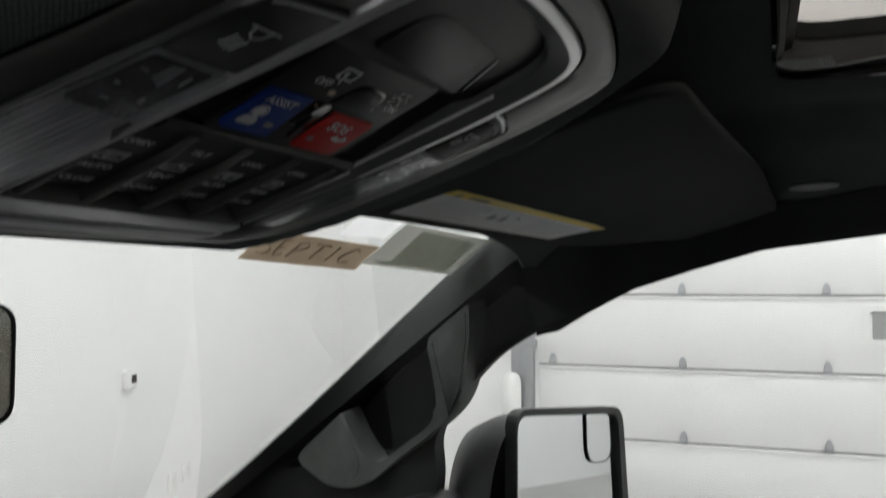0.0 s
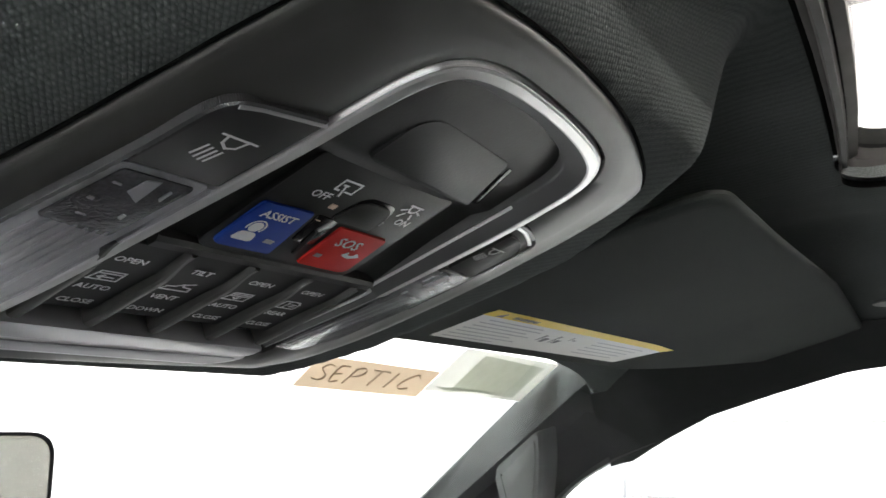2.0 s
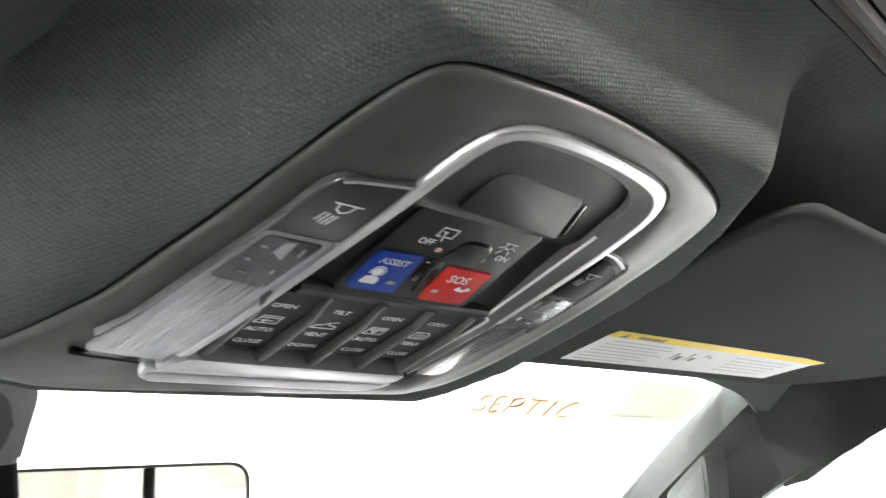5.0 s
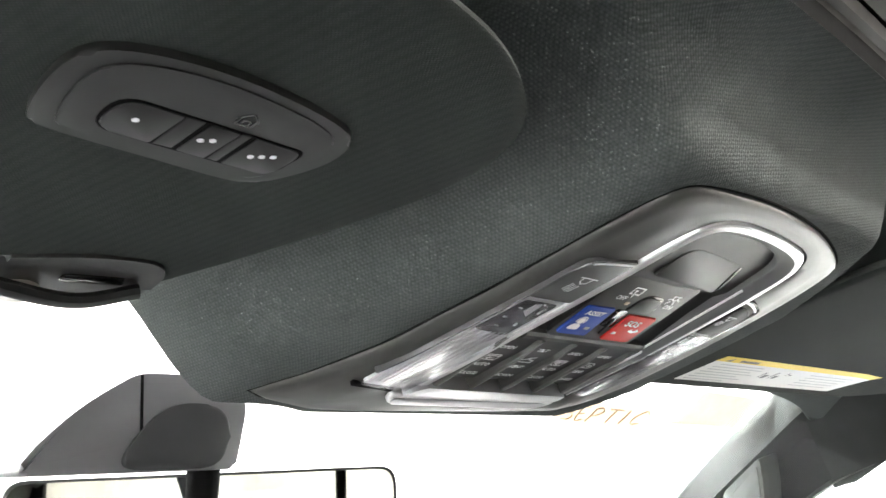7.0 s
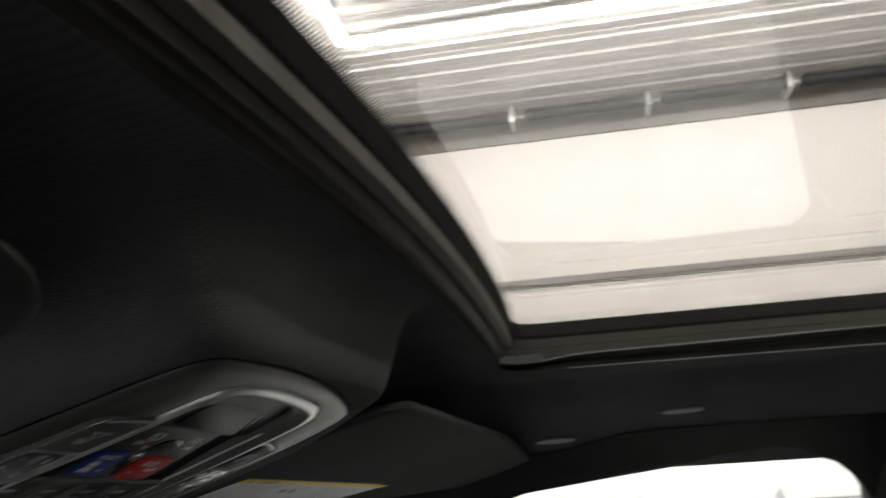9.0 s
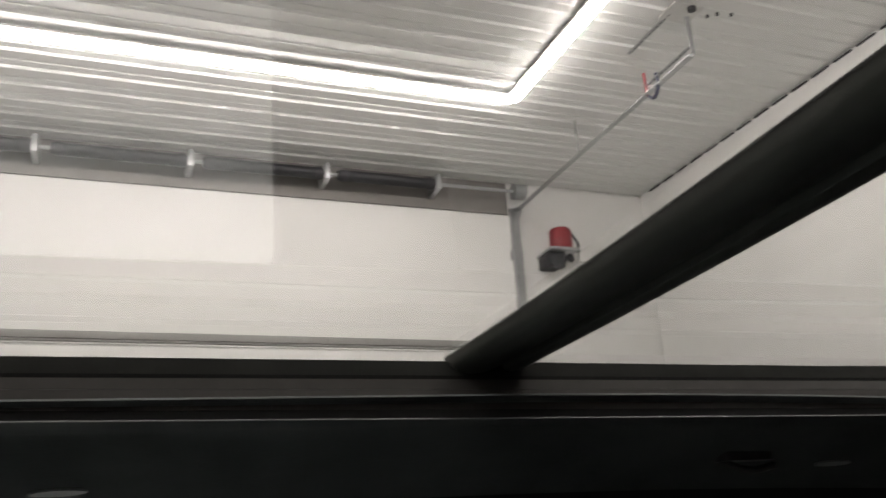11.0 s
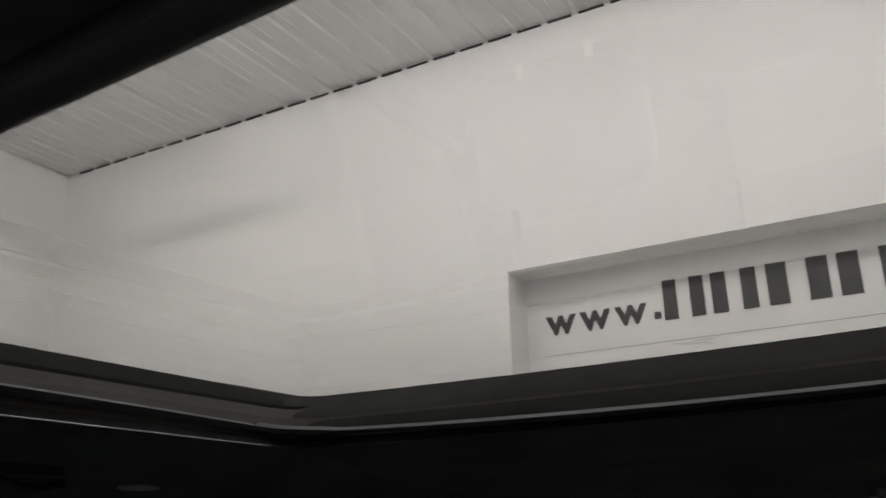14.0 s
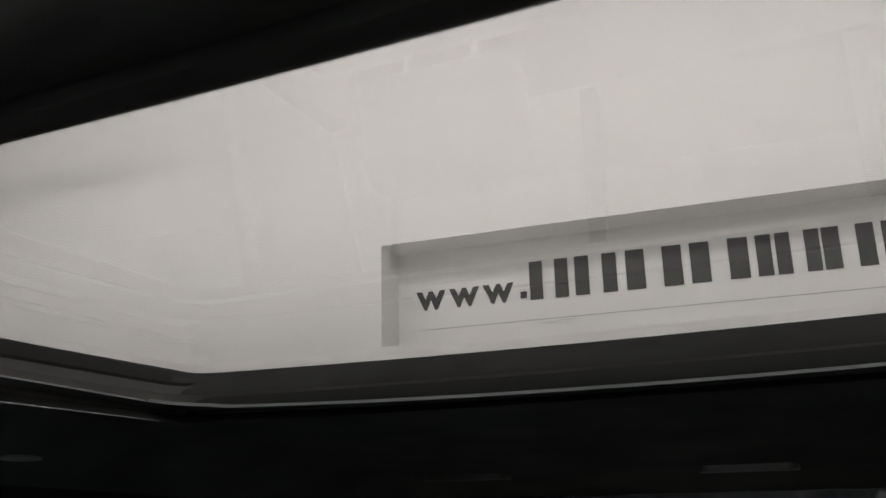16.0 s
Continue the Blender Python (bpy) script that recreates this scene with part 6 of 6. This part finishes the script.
shell = rounded([(-0.15, -0.19), (0.245, -0.19), (0.238, -0.03), (0.215, 0.080), (0.160, 0.134), (-0.126, 0.114)], [0.04, 0.05, 0.08, 0.07, 0.08, 0.04], 7)
bm = bmesh.new()
rows = [[bm.verts.new((0.05 + (x - 0.05) * k, -0.03 + (y + 0.03) * k, z)) for x, y in shell] for k, z in ((0.99, 0.010), (1.0, 0.03), (0.97, 0.065), (0.88, 0.10), (0.70, 0.125), (0.4, 0.138))]
for p, q in zip(rows, rows[1:]):
    for i in range(len(p)):
        bm.faces.new((p[i], p[(i + 1) % len(p)], q[(i + 1) % len(p)], q[i]))
bm.faces.new(rows[-1])
part("housing", bm, SOFT_BLACK, om)
part("mirror_glass", flat(o_in, 0.004), MIRROR, om, "mirror glass")
part("wide_angle_insert", flat(rounded([(-0.100, 0.030), (-0.020, 0.036), (-0.020, 0.119), (-0.096, 0.108)], [0.03, 0.03, 0.004, 0.01], 5), 0.001), MIRROR, om, "small wide-angle mirror")
part("insert_rim", frame_slab(rounded([(-0.100, 0.030), (-0.020, 0.036), (-0.020, 0.119), (-0.096, 0.108)], [0.03, 0.03, 0.004, 0.01], 5), rounded([(-0.0985, 0.0315), (-0.0215, 0.0375), (-0.0215, 0.1175), (-0.0945, 0.1065)], [0.03, 0.03, 0.004, 0.01], 5), 0.0004, 0.002), GLOSS_BLACK, om)
part("arm", boxed(0.20, 0.36, -0.09, 0.03, 0.05, 0.12, 0.025), SOFT_BLACK, om)

# ---- seats ----
def headrest_bm():
    bm = bmesh.new()
    box(bm, -0.14, 0.14, -0.055, 0.055, -0.10, 0.10, 0.045, 4)
    return bm


def seat(x, y, tilt=12):
    t = thing("seat", pose(x, y, 0.45), "black leather truck seat with headrest", "seat", "cab seats")
    part("cushion", boxed(-0.27, 0.27, -0.26, 0.28, 0.05, 0.24, 0.07, 4), SEAT, t)
    part("backrest", boxed(-0.27, 0.27, -0.08, 0.08, 0.0, 0.66, 0.07, 4), SEAT, t, m=pose(0, -0.26, 0.16, tilt, 0, 0))
    part("headrest", headrest_bm(), SEAT, t, m=pose(0, -0.42, 0.94, tilt, 0, 0))
    for s in (-0.06, 0.06):
        part("post", tube([(s, -0.40, 0.76), (s, -0.415, 0.9)], 0.007), STEEL, t)
    part("base", boxed(-0.22, 0.22, -0.22, 0.24, -0.09, 0.06, 0.02), DASH, t)
    return t


seat_r = seat(0.40, -0.25)
copy_thing(seat_r, pose(0.40, -1.22, 0.45))
copy_thing(seat_r, pose(-0.40, -1.22, 0.45))
seat_l = copy_thing(seat_r, pose(-0.42, -0.62, 0.30))

# ---- rear roof fittings ----
for x in (0.40, 0.0):
    y = -1.70
    rl = thing("reading_lamp", pose(x, y, liner_z(x, y)), "dark rear reading lamp set in the headliner", "lamp", "rear reading lamps")
    part("rim", frame_slab(rounded([(-0.062, -0.03), (0.062, -0.03), (0.062, 0.03), (-0.062, 0.03)], 0.016), rounded([(-0.056, -0.024), (0.056, -0.024), (0.056, 0.024), (-0.056, 0.024)], 0.012), -0.006, 0.004), BEZEL_DARK, rl)
    part("lens", slabbed(rounded([(-0.057, -0.025), (0.057, -0.025), (0.057, 0.025), (-0.057, 0.025)], 0.012), -0.003, 0.004), GLOSS_BLACK, rl, "dark lens")
ch = thing("coat_hook", pose(0.58, -0.95, liner_z(0.58, -0.95)), "black coat hook under the roof rail", "hook")
part("plate", slabbed(rounded([(-0.012, -0.032), (0.012, -0.032), (0.012, 0.032), (-0.012, 0.032)], 0.01), -0.004, 0.012, 0.002), SOFT_BLACK, ch)
part("hook", tube(curve_through([(0, 0.03, -0.003), (-0.006, 0.0, -0.014), (-0.008, -0.03, -0.010)], 6), 0.004, 8), SOFT_BLACK, ch)

# ---- wheels ----
def wheel(parent, x, y):
    w = part("wheel", sweep(bmesh.new(), [(-0.11, 0, 0), (0.11, 0, 0)], circle(0.25, 28)), STEEL, parent, "grey steel wheel", m=pose(x, y, 0.40))
    bm = bmesh.new()
    pr = [(-0.12, 0.25), (-0.135, 0.33), (-0.125, 0.385), (-0.09, 0.40), (0.09, 0.40), (0.125, 0.385), (0.135, 0.33), (0.12, 0.25)]
    grid(bm, span(0, 2 * math.pi, 36), range(len(pr)), lambda a, i: (pr[i][0], pr[i][1] * math.cos(a), pr[i][1] * math.sin(a)))
    part("tyre", bm, RUBBER, w, "black rubber tyre", weld=1e-4)


for x in (-0.80, 0.80):
    for y in (1.72, -1.72):
        wheel(cab, x, y)
